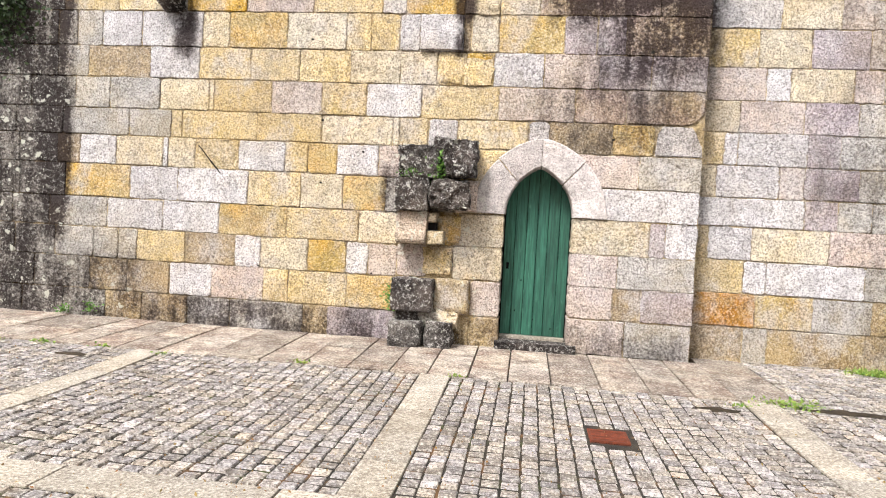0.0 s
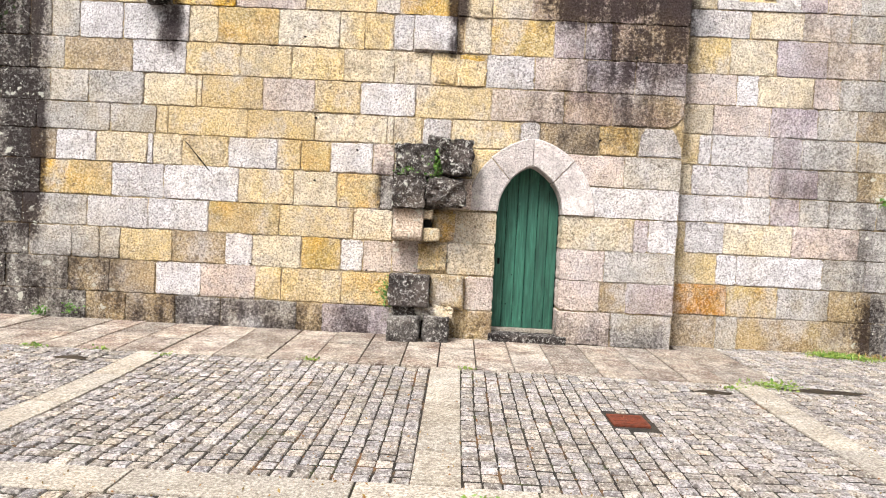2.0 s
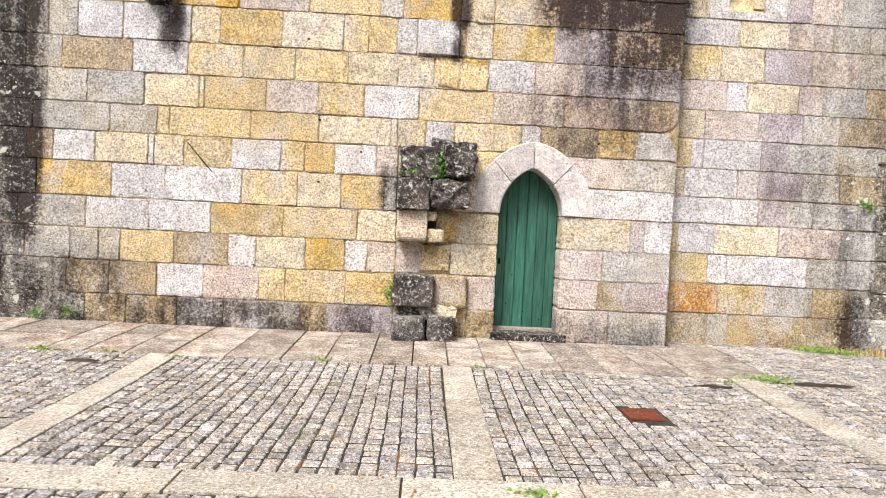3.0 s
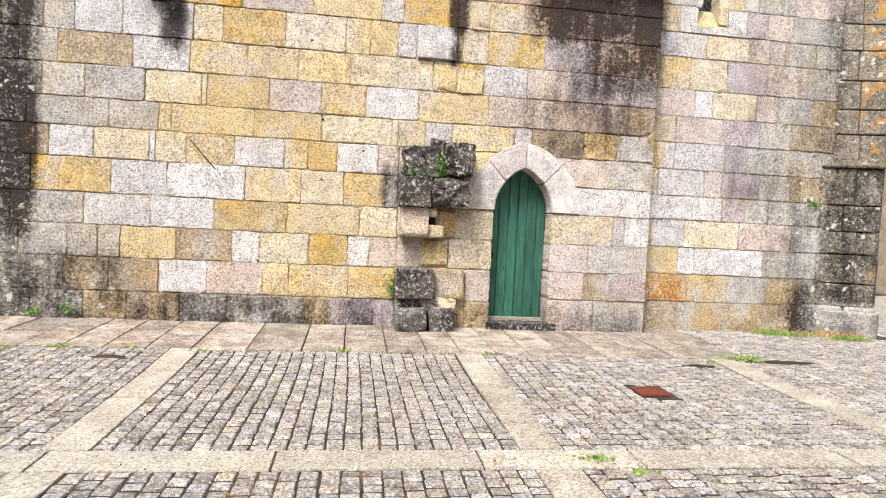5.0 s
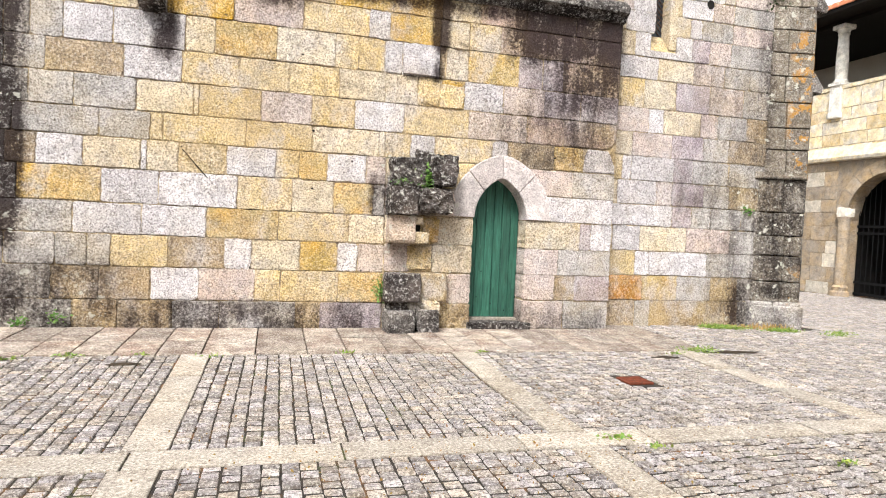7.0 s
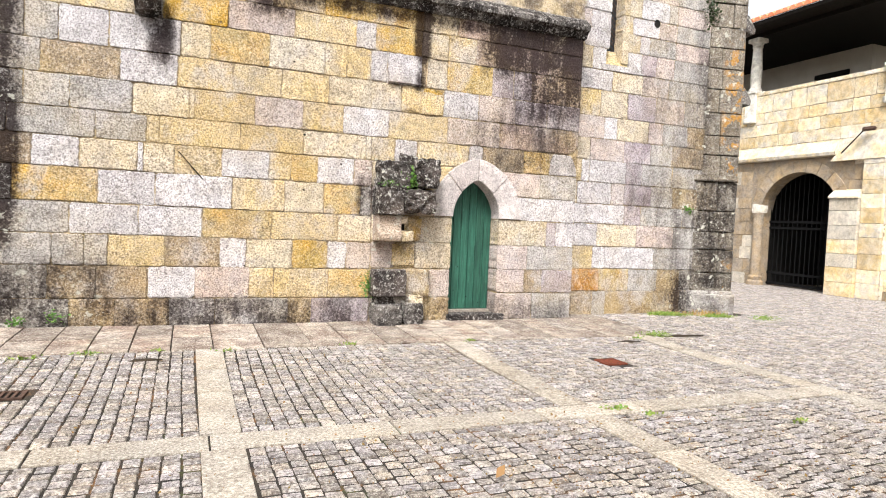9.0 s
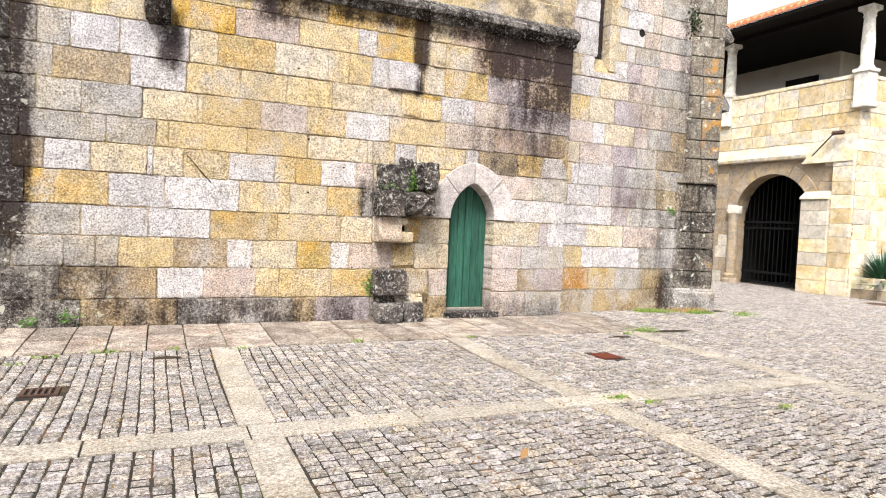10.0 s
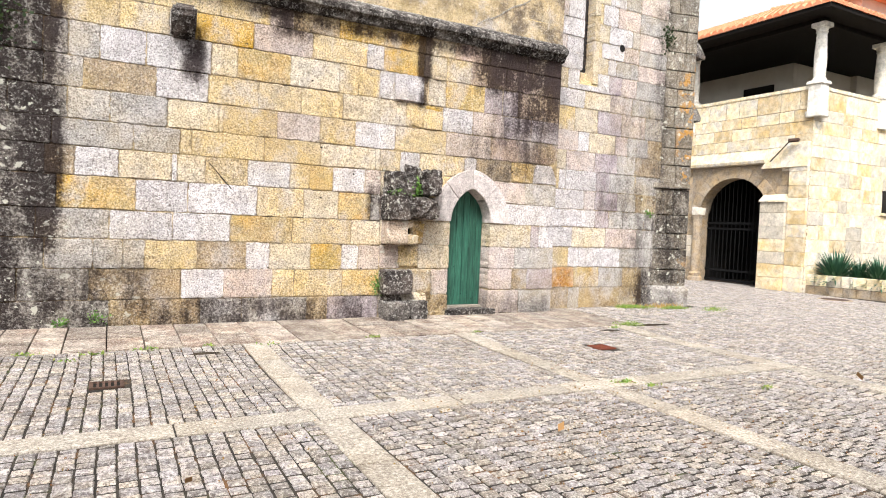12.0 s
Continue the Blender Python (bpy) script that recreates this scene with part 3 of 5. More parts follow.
# moulding along the top of the lower wall, and the wall above it
prof = [(WALL_Y + 0.05, 4.70), (WALL_Y - 0.06, 4.72), (WALL_Y - 0.10, 4.80), (WALL_Y - 0.17, 4.83), (WALL_Y - 0.18, 4.90), (WALL_Y - 0.02, 5.04), (WALL_Y + 0.05, 5.05)]
mx = -9.0
while mx < 1.95:
    nx = min(1.975, mx + random.uniform(0.7, 1.25))
    if nx > 1.6:
        nx = 1.975
    bm = prism(prof, "x", mx + 0.004, nx - 0.004)
    bmesh.ops.subdivide_edges(bm, edges=[e for e in bm.edges if abs(e.verts[0].co.x - e.verts[1].co.x) > 0.2], cuts=6, use_grid_fill=True)
    for v in bm.verts:
        v.co += noise.noise_vector(v.co * 9) * 0.012
    part("moulding_stone", bm, MOULD, wall, "lichened dark moulding stone")
    mx = nx
for z0, z1, tones in ((5.04, 5.40, "clylpcglbpyc"), (5.40, 5.80, "lpgclplybgpl"), (5.80, 6.25, "glcplgycplcg"), (6.25, 6.75, "lgcplbyclpgl")):
    x, k = -9.0, 0
    while x < 1.90:
        nx = x + random.uniform(0.55, 1.0)
        nx = 1.90 if nx > 1.45 else nx
        part("stone_block", block_mesh(x, nx, z0, z1, WALL_Y + 0.02, 0.06), TONES[tones[k % 12]], wall)
        x, k = nx, k + 1

# ---- the recessed wall with the narrow window ----
WIN0, WIN1, WIN_SILL = 2.75, 2.99, 4.77
recess = tagged(mesh_object("wall_recess", wall_core(1.967, 5.88, -0.3, 7.2, RECESS_Y + 0.013, RECESS_Y + 0.95,
                [(WIN0 - 0.03, 7.2), (WIN0 - 0.03, 4.84), (2.68, 4.84), (2.68, 4.42), (3.14, 4.42), (3.14, 4.84), (WIN1 + 0.03, 4.84), (WIN1 + 0.03, 7.2)], True), MORTAR),
                "recessed church wall of pale and violet-grey granite blocks", "wall", kind="structure")
RZ = (0.05, 0.49, 0.89, 1.29, 1.69, 2.04, 2.42, 2.81, 3.19, 3.58, 4.04, 4.39, 4.77, 5.09, 5.40, 5.75, 6.15, 6.6)
A, E = 1.98, 5.03
for i, (joints, tones) in enumerate((
    ((A, 2.65, 2.93, 4.03, 4.63, E), "bgbbd"), ((A, 2.77, 3.42, 4.07, 4.6, E), "rogbd"), ((A, 2.61, 2.87, 3.97, 4.5, E), "yllgg"),
    ((A, 2.18, 2.68, 3.55, 4.39, E), "ylcpg"), ((A, 3.25, 3.62, 3.99, 4.6, E), "lvggg"), ((A, 2.22, 2.94, 3.22, 3.83, 4.33, E), "clpvgb"),
    ((A, 2.29, 2.45, 3.23, 3.60, 4.30, E), "yllvgg"), ((A, 2.45, 3.17, 3.77, 4.27, E), "cpvgb"), ((A, 2.72, 2.99, 3.69, 4.02, 4.6, E), "plcpgb"),
    ((A, 2.61, 3.20, 3.84, 4.5, E), "ycvpg"), ((A, 2.84, 3.50, 4.10, 4.6, E), "lcpgg"), ((A, 2.40, 2.68, 3.14, 3.45, 3.79, 4.20, E), "cl.lvpg"))):
    course(recess, RZ[i], RZ[i + 1], joints, tones, y=RECESS_Y)
# pale tones stand in for sunlight on the buttress's right side
for i in range(1, 17):
    course(recess, RZ[i], RZ[i + 1], (5.62, 5.89), "cyp"[i % 3], y=RECESS_Y)
for i in range(12, 17):
    a, b = (2.34, 3.22) if i % 2 else (2.22, 3.40)
    course(recess, RZ[i], RZ[i + 1], (A, a, WIN0), "pl" if i % 2 else "cl", y=RECESS_Y, deep_from=WIN0)
    course(recess, RZ[i], RZ[i + 1], (WIN1, b, 3.62 + 0.2 * (i % 3), 4.22, E), "ylpg" if i % 2 else "clgp", y=RECESS_Y, deep_from=WIN1)
part("window_sill_stone", prism([(RECESS_Y - 0.01, 4.43), (RECESS_Y - 0.01, 4.50), (RECESS_Y + 0.20, 4.79), (RECESS_Y + 0.30, 4.79), (RECESS_Y + 0.30, 4.43)], "x", 2.685, 3.135), TONES["y"], recess, "sloping yellow sill stone")
part("splay_stone", prism([(2.56, 4.495), (2.58, 4.395), (3.50, 4.395), (3.36, 4.48), (3.22, 4.64), (3.145, 4.74), (3.145, 4.495)], "y", RECESS_Y - 0.016, RECESS_Y + 0.05), TONES["l"], recess, "pale sloping stone below the window")
for i, zj in enumerate((4.54, 5.40, 5.90, 6.40)):
    part("jamb_stone", box(WIN1 + 0.005, WIN1 + 0.142, RECESS_Y - 0.014, RECESS_Y + 0.2, zj, zj + (0.85 if i == 0 else 0.49), 0.008), TONES["y" if i % 2 else "c"], recess, "pale window jamb stone")
# near-black disc on the face: the hole's shade put into colour
hole = prism([(3.74 + 0.065 * math.cos(a * math.pi / 6), 5.36 + 0.075 * math.sin(a * math.pi / 6)) for a in range(12)], "y", RECESS_Y - 0.010, RECESS_Y + 0.02)
part("putlog_hole", hole, DARK, recess, "near-black disc painting the shade in a small hole")
window = tagged(mesh_object("window_1", box(WIN0 - 0.02, WIN1 + 0.02, RECESS_Y + 0.22, RECESS_Y + 0.24, WIN_SILL, 7.0), PANE),
                "narrow dark leaded church window", "window", kind="structure")
for s in (-1, 1):
    for i in range(26):
        zc = WIN_SILL + 0.09 * i
        bm = prism([(WIN0, zc), (WIN0 + 0.008, zc), (WIN1 + 0.008, zc + 0.24), (WIN1, zc + 0.24)] if s > 0 else [(WIN0, zc + 0.24), (WIN0 + 0.008, zc + 0.24), (WIN1 + 0.008, zc), (WIN1, zc)], "y", RECESS_Y + 0.205, RECESS_Y + 0.219)
        part("lead_strip", bm, OLD_IRON, window)

# ---- the corner buttress ----
pier = tagged(mesh_object("buttress", prism([(5.06, 8.02), (5.64, 7.88), (5.72, 7.93), (5.86, 8.4), (5.25, 8.6)], "z", -0.2, 7.2), MOULD),
              "lichened granite corner buttress with orange patches", "buttress", kind="structure")
PIER_TURN = pose(4.86, 7.93, 0, 0, 0, -14.5)


def pier_outline(x0, x1, y0, chamfer):
    """Plan of a stone of the buttress; the stone at its free corner is cut off at a slant."""
    if chamfer:
        return [(x0, y0), (x1, y0), (x1 + 0.09, y0 + 0.12), (x1 + 0.09, 0.6), (x0, 0.6)]
    return [(x0, y0), (x1, y0), (x1, 0.6), (x0, 0.6)]


def pier_block(x0, x1, y0, z0, z1, bevel, material, name="stone_block", label="", chamfer=False):
    bm = prism(pier_outline(x0, x1, y0, chamfer), "z", z0, z1)
    bmesh.ops.bevel(bm, geom=list(bm.edges), offset=bevel, segments=2, profile=0.6, affect="EDGES")
    for v in bm.verts:
        v.co += noise.noise_vector(v.co * 5 + Vector((z0, 0, 0))) * 0.010
    bm.transform(PIER_TURN)
    return part(name, bm, material, pier, label)


def pier_stage(z, top, left, right, back, materials):
    """Courses of two stones each, from z up to top."""
    k = 0
    while z < top - 0.01:
        nz = z + random.uniform(0.34, 0.45)
        nz = top if top - nz < 0.2 else nz
        m = left + (right - left) * random.uniform(0.35, 0.65)
        for a, b, last in ((left, m, False), (m, right, True)):
            pier_block(a + 0.008, b - (0.0 if last else 0.008), back + random.uniform(-0.012, 0.012), z + 0.009, nz - 0.009, 0.016, materials[k % 3], chamfer=last)
            k += 1
        z = nz


pier_stage(0.50, 2.60, 0.0, 0.84, 0.0, (PIER_A, PIER_A, PIER_B))
pier_block(-0.04, 0.83, -0.035, 2.60, 2.72, 0.025, PIER_B, "cap_stone", "worn projecting cap stone", True)
pier_stage(2.71, 6.95, 0.13, 0.85, 0.02, (PIER_B, PIER_A, PIER_B))
for zc in (4.12, 5.47):
    bm = prism([(0.72, zc + 0.02), (1.03, zc - 0.03), (1.05, zc + 0.06), (0.90, zc + 0.30), (0.72, zc + 0.36)], "y", 0.03, 0.55)
    bm.transform(PIER_TURN)
    part("drip_stone", bm, MOULD, pier, "sloping weathered drip stone")
for a, b, last in ((-0.06, 0.42, False), (0.42, 0.88, True)):
    pier_block(a + 0.003, b, -0.075, 0.0, 0.44, 0.02, TONES["g"], "plinth_stone", "broad grey plinth stone", last)
    pier_block(a + 0.003, b - 0.02, -0.03, 0.43, 0.505, 0.03, TONES["g"], "plinth_stone", "worn top of the plinth", last)

# ---- the door ----
door = thing("door_1", "closed green-painted plank door in a pointed stone arch", "door", (DOOR_X, WALL_Y + 0.29, 0.2), kind="structure")
plank_x = [JL + 0.005 + (2 * HALF - 0.01) * f for f in (0, 0.16, 0.335, 0.50, 0.665, 0.84, 1.0)]
for a, b in zip(plank_x, plank_x[1:]):
    a, b = a + 0.003, b - 0.003
    tops = [(b - (b - a) * i / 5, arch_height(b - (b - a) * i / 5, HALF + 0.01, RISE + 0.01)) for i in range(6)]
    dy = random.uniform(-0.003, 0.003)
    bm = prism([(a, 0.21), (b, 0.21), *tops], "y", WALL_Y + 0.270 + dy, WALL_Y + 0.305)
    bmesh.ops.bevel(bm, geom=[e for e in bm.edges if abs(e.verts[0].co.z - e.verts[1].co.z) > 1], offset=0.004, segments=1, affect="EDGES")
    p = part("plank", bm, GREEN, door)
    p.matrix_parent_inverse = Matrix.Translation(door.location).inverted()
p = part("backing", prism([(JL - 0.018, 0.2), (JR + 0.018, 0.2), *[(DOOR_X + (HALF + 0.018) * (1 - i / 12), arch_height(DOOR_X + (HALF + 0.018) * (1 - i / 12), HALF + 0.02, RISE + 0.025)) for i in range(25)]], "y", WALL_Y + 0.307, WALL_Y + 0.335), DARK, door)
p.matrix_parent_inverse = Matrix.Translation(door.location).inverted()
bm = box(JL + 0.045, JL + 0.075, WALL_Y + 0.263, WALL_Y + 0.272, 1.02, 1.10, 0.003)
p = part("keyhole_plate", bm, IRON, door, "black iron keyhole plate")
p.matrix_parent_inverse = Matrix.Translation(door.location).inverted()
for x, z0 in ((JL + 0.17, 0.50), (JL + 0.62, 0.30), (JL + 0.40, 0.40), (JL + 0.23, 0.88)):
    p = part("nail_head", box(x, x + 0.014, WALL_Y + 0.263, WALL_Y + 0.272, z0, z0 + 0.016, 0.003), IRON, door, "dark iron nail head")
    p.matrix_parent_inverse = Matrix.Translation(door.location).inverted()
bm = rock(-0.30, 0.66, WALL_Y - 0.10, WALL_Y + 0.40, 0.03, 0.168, 0.006, 8, 0.02, 3.0)
tagged(mesh_object("door_sill", bm, ROUGH), "dark lichened stone threshold under the green door", "door sill", kind="structure")
bm = box(JL + 0.004, JR - 0.004, WALL_Y + 0.18, WALL_Y + 0.38, 0.165, 0.205, 0.006)
tagged(mesh_object("door_step_board", bm, STRIP), "pale worn stone board below the door", "door sill", kind="structure")

# ---- the broken springer beside the door ----
springer = thing("broken_springer", "broken vault springer of rough dark lichened stones", "stone bracket", (-1.1, WALL_Y, 0.05))


def springer_stone(x0, x1, out, z0, z1, rough, material, label="", round_by=0.25, cuts=6):
    p = part("stone", rock(x0, x1, WALL_Y - out, WALL_Y + 0.05, z0, z1, rough, cuts, round_by, x0 * 13 + z0 * 7), material, springer, label)
    p.matrix_parent_inverse = Matrix.Translation(springer.location).inverted()


springer_stone(-1.53, -1.05, 0.26, 2.06, 2.44, 0.035, ROUGH, "black lichened rough stone", 0.2, 15)
springer_stone(-0.99, -0.62, 0.36, 2.09, 2.50, 0.045, ROUGH, "rounded rough grey stone", 0.5, 15)
springer_stone(-1.16, -0.90, 0.10, 2.36, 2.56, 0.03, ROUGH, "", 0.3, 6)
springer_stone(-1.55, -1.16, 0.32, 1.67, 2.055, 0.022, ROUGH, "dark squared stone with white lichen", 0.14, 13)
springer_stone(-1.155, -0.68, 0.38, 1.72, 2.04, 0.045, ROUGH, "jagged dark stone", 0.35, 15)
springer_stone(-0.86, -0.60, 0.13, 1.69, 2.06, 0.02, TONES["p"], "", 0.15)
bm = prism([(WALL_Y + 0.03, 1.665), (WALL_Y - 0.24, 1.665), (WALL_Y - 0.24, 1.46), (WALL_Y - 0.28, 1.38), (WALL_Y - 0.28, 1.315), (WALL_Y - 0.24, 1.275), (WALL_Y + 0.03, 1.275)], "x", -1.53, -1.17)
bmesh.ops.bevel(bm, geom=list(bm.edges), offset=0.01, segments=2, affect="EDGES")
p = part("bracket", bm, TONES["p"], springer, "grey moulded bracket stone")
p.matrix_parent_inverse = Matrix.Translation(springer.location).inverted()
springer_stone(-1.17, -0.96, 0.22, 1.275, 1.44, 0.012, TONES["c"], "", 0.12)
springer_stone(-1.17, -1.06, 0.20, 1.54, 1.66, 0.012, TONES["c"], "", 0.12)
springer_stone(-1.06, -0.78, 0.045, 1.30, 1.63, 0.02, TONES["o"], "broken ochre stone", 0.15)
# near-black box paints the shade inside the notch
part_gap = part("notch", box(-1.165, -1.075, WALL_Y - 0.10, WALL_Y + 0.01, 1.445, 1.535), DARK, springer, "square notch, its shade put into a near-black colour")
part_gap.matrix_parent_inverse = Matrix.Translation(springer.location).inverted()
springer_stone(-1.22, -0.88, 0.03, 0.92, 1.24, 0.025, TONES["y"], "broken yellow stone", 0.1)
springer_stone(-1.55, -1.06, 0.27, 0.47, 0.86, 0.016, ROUGH, "black stone spotted with white lichen", 0.1, 14)
springer_stone(-1.05, -0.64, 0.10, 0.46, 0.87, 0.016, TONES["b"], "", 0.14)
springer_stone(-1.50, -1.20, 0.20, 0.34, 0.49, 0.03, ROUGH, "", 0.3)
springer_stone(-1.25, -0.98, 0.18, 0.32, 0.48, 0.035, TONES["d"], "", 0.3)
springer_stone(-1.02, -0.74, 0.16, 0.26, 0.48, 0.045, TONES["c"], "crumbling pale stone", 0.3)
springer_stone(-1.54, -1.15, 0.42, 0.03, 0.36, 0.018, MOULD, "grey kerb-like stone", 0.22, 12)
springer_stone(-1.11, -0.80, 0.36, 0.03, 0.37, 0.022, MOULD, "", 0.28, 12)

# small holes, chips and a proud broken block in the wall
# each hole is a near-black disc on the face, its shade painted in
for x, z, r in ((-2.56, 1.96, 0.022), (-2.04, 2.36, 0.02), (-2.57, 2.73, 0.022), (-2.75, 3.72, 0.02), (1.33, 3.64, 0.03), (0.95, 2.62, 0.022), (-1.86, 0.87, 0.016), (-3.33, 0.88, 0.016)):
    r *= 0.6
    pts = [(x + r * 1.4 * math.cos(a) * random.uniform(0.7, 1.2), z + r * math.sin(a) * random.uniform(0.7, 1.2)) for a in [math.pi * i / 5 for i in range(10)]]
    part("small_hole", prism(pts, "y", WALL_Y - 0.013, WALL_Y + 0.03), DARK, wall, "near-black disc painting the shade in a small hole")
for x0, x1, z, h in ((-3.46, -3.12, 1.252, 0.035), (-2.68, -2.50, 2.806, 0.05), (-3.10, -2.92, 3.605, 0.03)):
    pts = [(x0 + (x1 - x0) * i / 8, z + h * math.sin(math.pi * i / 8) * random.uniform(0.5, 1.0)) for i in range(9)]
    part("chip", prism(pts, "y", WALL_Y - 0.012, WALL_Y + 0.03), TONES["b"], wall, "chipped lower edge of a block")
part("stone_block", block_mesh(-1.40, -0.88, 3.61, 4.04, WALL_Y - 0.055, 0.12), TONES["l"], wall, "proud pale block")
part("broken_stone", rock(-1.12, -0.86, WALL_Y - 0.012, WALL_Y + 0.05, 3.22, 3.54, 0.016, 7, 0.12, 4.0), TONES["y"], wall, "broken yellow stone")
part("broken_stone", rock(-0.84, -0.50, WALL_Y - 0.018, WALL_Y + 0.05, 3.21, 3.52, 0.02, 7, 0.15, 6.0), TONES["y"], wall, "broken yellow stone")
part("broken_stone", rock(-0.70, -0.46, WALL_Y - 0.03, WALL_Y + 0.05, 4.04, 4.16, 0.02, 6, 0.25, 8.0), TONES["c"], wall)
bm = bmesh.new()
for i in range(6):
    x, z = -4.20 + 0.052 * i, 2.36 - 0.058 * i
    prism([(x, z), (x + 0.052, z - 0.058 + random.uniform(-0.01, 0.01)), (x + 0.058, z - 0.05), (x + 0.008, z + 0.006)], "y", WALL_Y - 0.0125, WALL_Y + 0.01, bm)
part("crack", bm, DARK, wall, "thin dark diagonal crack")

bm = bmesh.new()
for i in range(10):
    x, z = 0.10 + 0.115 * i, 5.07 + 0.068 * i + 0.02 * math.sin(i * 1.3)
    prism([(x, z), (x + 0.117, z + 0.068 + 0.02 * (math.sin((i + 1) * 1.3) - math.sin(i * 1.3))), (x + 0.115, z + 0.092 + 0.02 * (math.sin((i + 1) * 1.3) - math.sin(i * 1.3))), (x - 0.002, z + 0.022)], "y", WALL_Y + 0.004, WALL_Y + 0.03, bm)
part("crack", bm, TONES["d"], wall, "slanting filled crack")

# ---- the carved stub high on the wall ----
bm = prism([(WALL_Y + 0.03, 4.40), (WALL_Y - 0.34, 4.42), (WALL_Y - 0.36, 4.30), (WALL_Y - 0.26, 4.16), (WALL_Y - 0.16, 4.06), (WALL_Y + 0.03, 4.02)], "x", -4.74, -4.44)
bmesh.ops.bevel(bm, geom=list(bm.edges), offset=0.04, segments=3, affect="EDGES")
for v in bm.verts:
    v.co += noise.noise_vector(v.co * 11) * 0.012
tagged(mesh_object("stone_corbel", bm, ROUGH), "dark weathered stone corbel projecting from the wall", "corbel")

# ---- the cloister building across the yard ----
CX = 13.3                 # its west face; the corner stands at CY
CY = 9.85
G0, G1, G_SPRING = 11.12, 13.84, 2.26
GC, GR = (G0 + G1) / 2, (G1 - G0) / 2


def gate_top(y):
    return G_SPRING + math.sqrt(max(0.0, GR * GR - (y - GC) ** 2))


gate_gap = [(G0, -0.3)] + [(G0 + (G1 - G0) * i / 24, gate_top(G0 + (G1 - G0) * i / 24)) for i in range(25)] + [(G1, -0.3)]
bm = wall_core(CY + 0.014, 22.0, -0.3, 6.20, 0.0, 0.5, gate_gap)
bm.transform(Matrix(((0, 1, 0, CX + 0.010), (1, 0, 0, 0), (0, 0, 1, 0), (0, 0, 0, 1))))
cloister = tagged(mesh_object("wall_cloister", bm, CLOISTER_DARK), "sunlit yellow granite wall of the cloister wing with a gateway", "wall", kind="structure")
bm = box(CX + 0.52, 30.0, CY + 0.010, CY + 0.92, -0.3, 6.2)
cloister_end = tagged(mesh_object("wall_cloister_end", bm, CLOISTER), "pale yellow granite end wall of the cloister wing", "wall", kind="structure")


def face_block(y0, y1, z0, z1, material, parent, name="stone_block"):
    """A block in the face that looks west."""
    bm = block_mesh(y0, y1, z0, z1, 0.0, 0.05, 0.005, 0.010)
    bm.transform(Matrix(((0, 1, 0, CX), (1, 0, 0, 0), (0, 0, 1, 0), (0, 0, 0, 1))))
    return part(name, bm, material, parent)


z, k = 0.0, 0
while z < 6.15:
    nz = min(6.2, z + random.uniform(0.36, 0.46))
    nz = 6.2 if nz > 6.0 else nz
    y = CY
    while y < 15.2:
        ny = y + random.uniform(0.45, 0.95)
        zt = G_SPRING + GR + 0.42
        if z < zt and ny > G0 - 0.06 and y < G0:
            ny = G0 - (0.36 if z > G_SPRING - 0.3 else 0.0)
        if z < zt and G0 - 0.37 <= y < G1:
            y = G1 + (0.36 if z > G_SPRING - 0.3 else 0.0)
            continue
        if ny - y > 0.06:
            # darker, browner blocks below 4 m, paler ones above
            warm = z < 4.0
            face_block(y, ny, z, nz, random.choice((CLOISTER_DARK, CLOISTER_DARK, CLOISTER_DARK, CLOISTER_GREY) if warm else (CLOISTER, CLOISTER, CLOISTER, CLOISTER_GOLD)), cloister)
        y = ny
    x = CX
    while x < 19.5:
        nx = x + random.uniform(0.45, 0.95)
        part("stone_block", block_mesh(x, nx, z, nz, CY, 0.05, 0.005, 0.010), random.choice((CLOISTER, CLOISTER, CLOISTER, CLOISTER_GOLD, CLOISTER_GREY)), cloister_end)
        x = nx
    z = nz
# ring of arch stones about the gateway
for i in range(11):
    a0, a1 = math.pi * i / 11 + 0.006, math.pi * (i + 1) / 11 - 0.006
    pts = [(GC + r * math.cos(a), G_SPRING + r * math.sin(a)) for r, seq in ((GR, 1), (GR + 0.36, -1)) for a in [a0 + (a1 - a0) * j / 4 for j in range(5)][::seq]]
    part("arch_stone", prism(pts, "x", CX - 0.02, CX + 0.44), CLOISTER_DARK, cloister)
for y in (G1 + 0.02, ):
    part("capital", rock(CX - 0.10, CX + 0.25, y - 0.10, y + 0.22, 2.36, 2.64, 0.02, 5, 0.2), COLUMN, cloister, "carved pale capital")
    part("half_column", turned([(0.25, 0.0), (0.25, 0.12), (0.20, 0.17), (0.22, 0.27), (0.16, 0.33), (0.16, 2.20), (0.19, 2.36)], CX + 0.04, y + 0.06), CLOISTER_DARK, cloister, "round engaged column")
# ledge, sloped offsets and the corner buttress
bm = prism([(CX + 0.02, 4.02), (CX - 0.14, 4.05), (CX - 0.16, 4.14), (CX + 0.02, 4.50)], "y", 11.28, 16.0)
part("ledge", bm, CLOISTER, cloister, "sloping pale stone ledge")
for z0, z1, out, y0, y1 in ((0.0, 2.78, 0.22, 10.45, 11.30), (0.0, 3.86, 0.12, 9.86, 10.44)):
    zz = z0
    while zz < z1 - 0.05:
        nz = min(z1, zz + random.uniform(0.36, 0.46))
        part("stone_block", box(CX - out, CX + 0.03, y0 + 0.003, y1 - 0.003, zz + 0.004, nz - 0.004, 0.012), random.choice((CLOISTER, CLOISTER_GOLD) if y0 < 10 else (CLOISTER_GOLD, CLOISTER_GREY, CLOISTER_GREY)), cloister)
        zz = nz
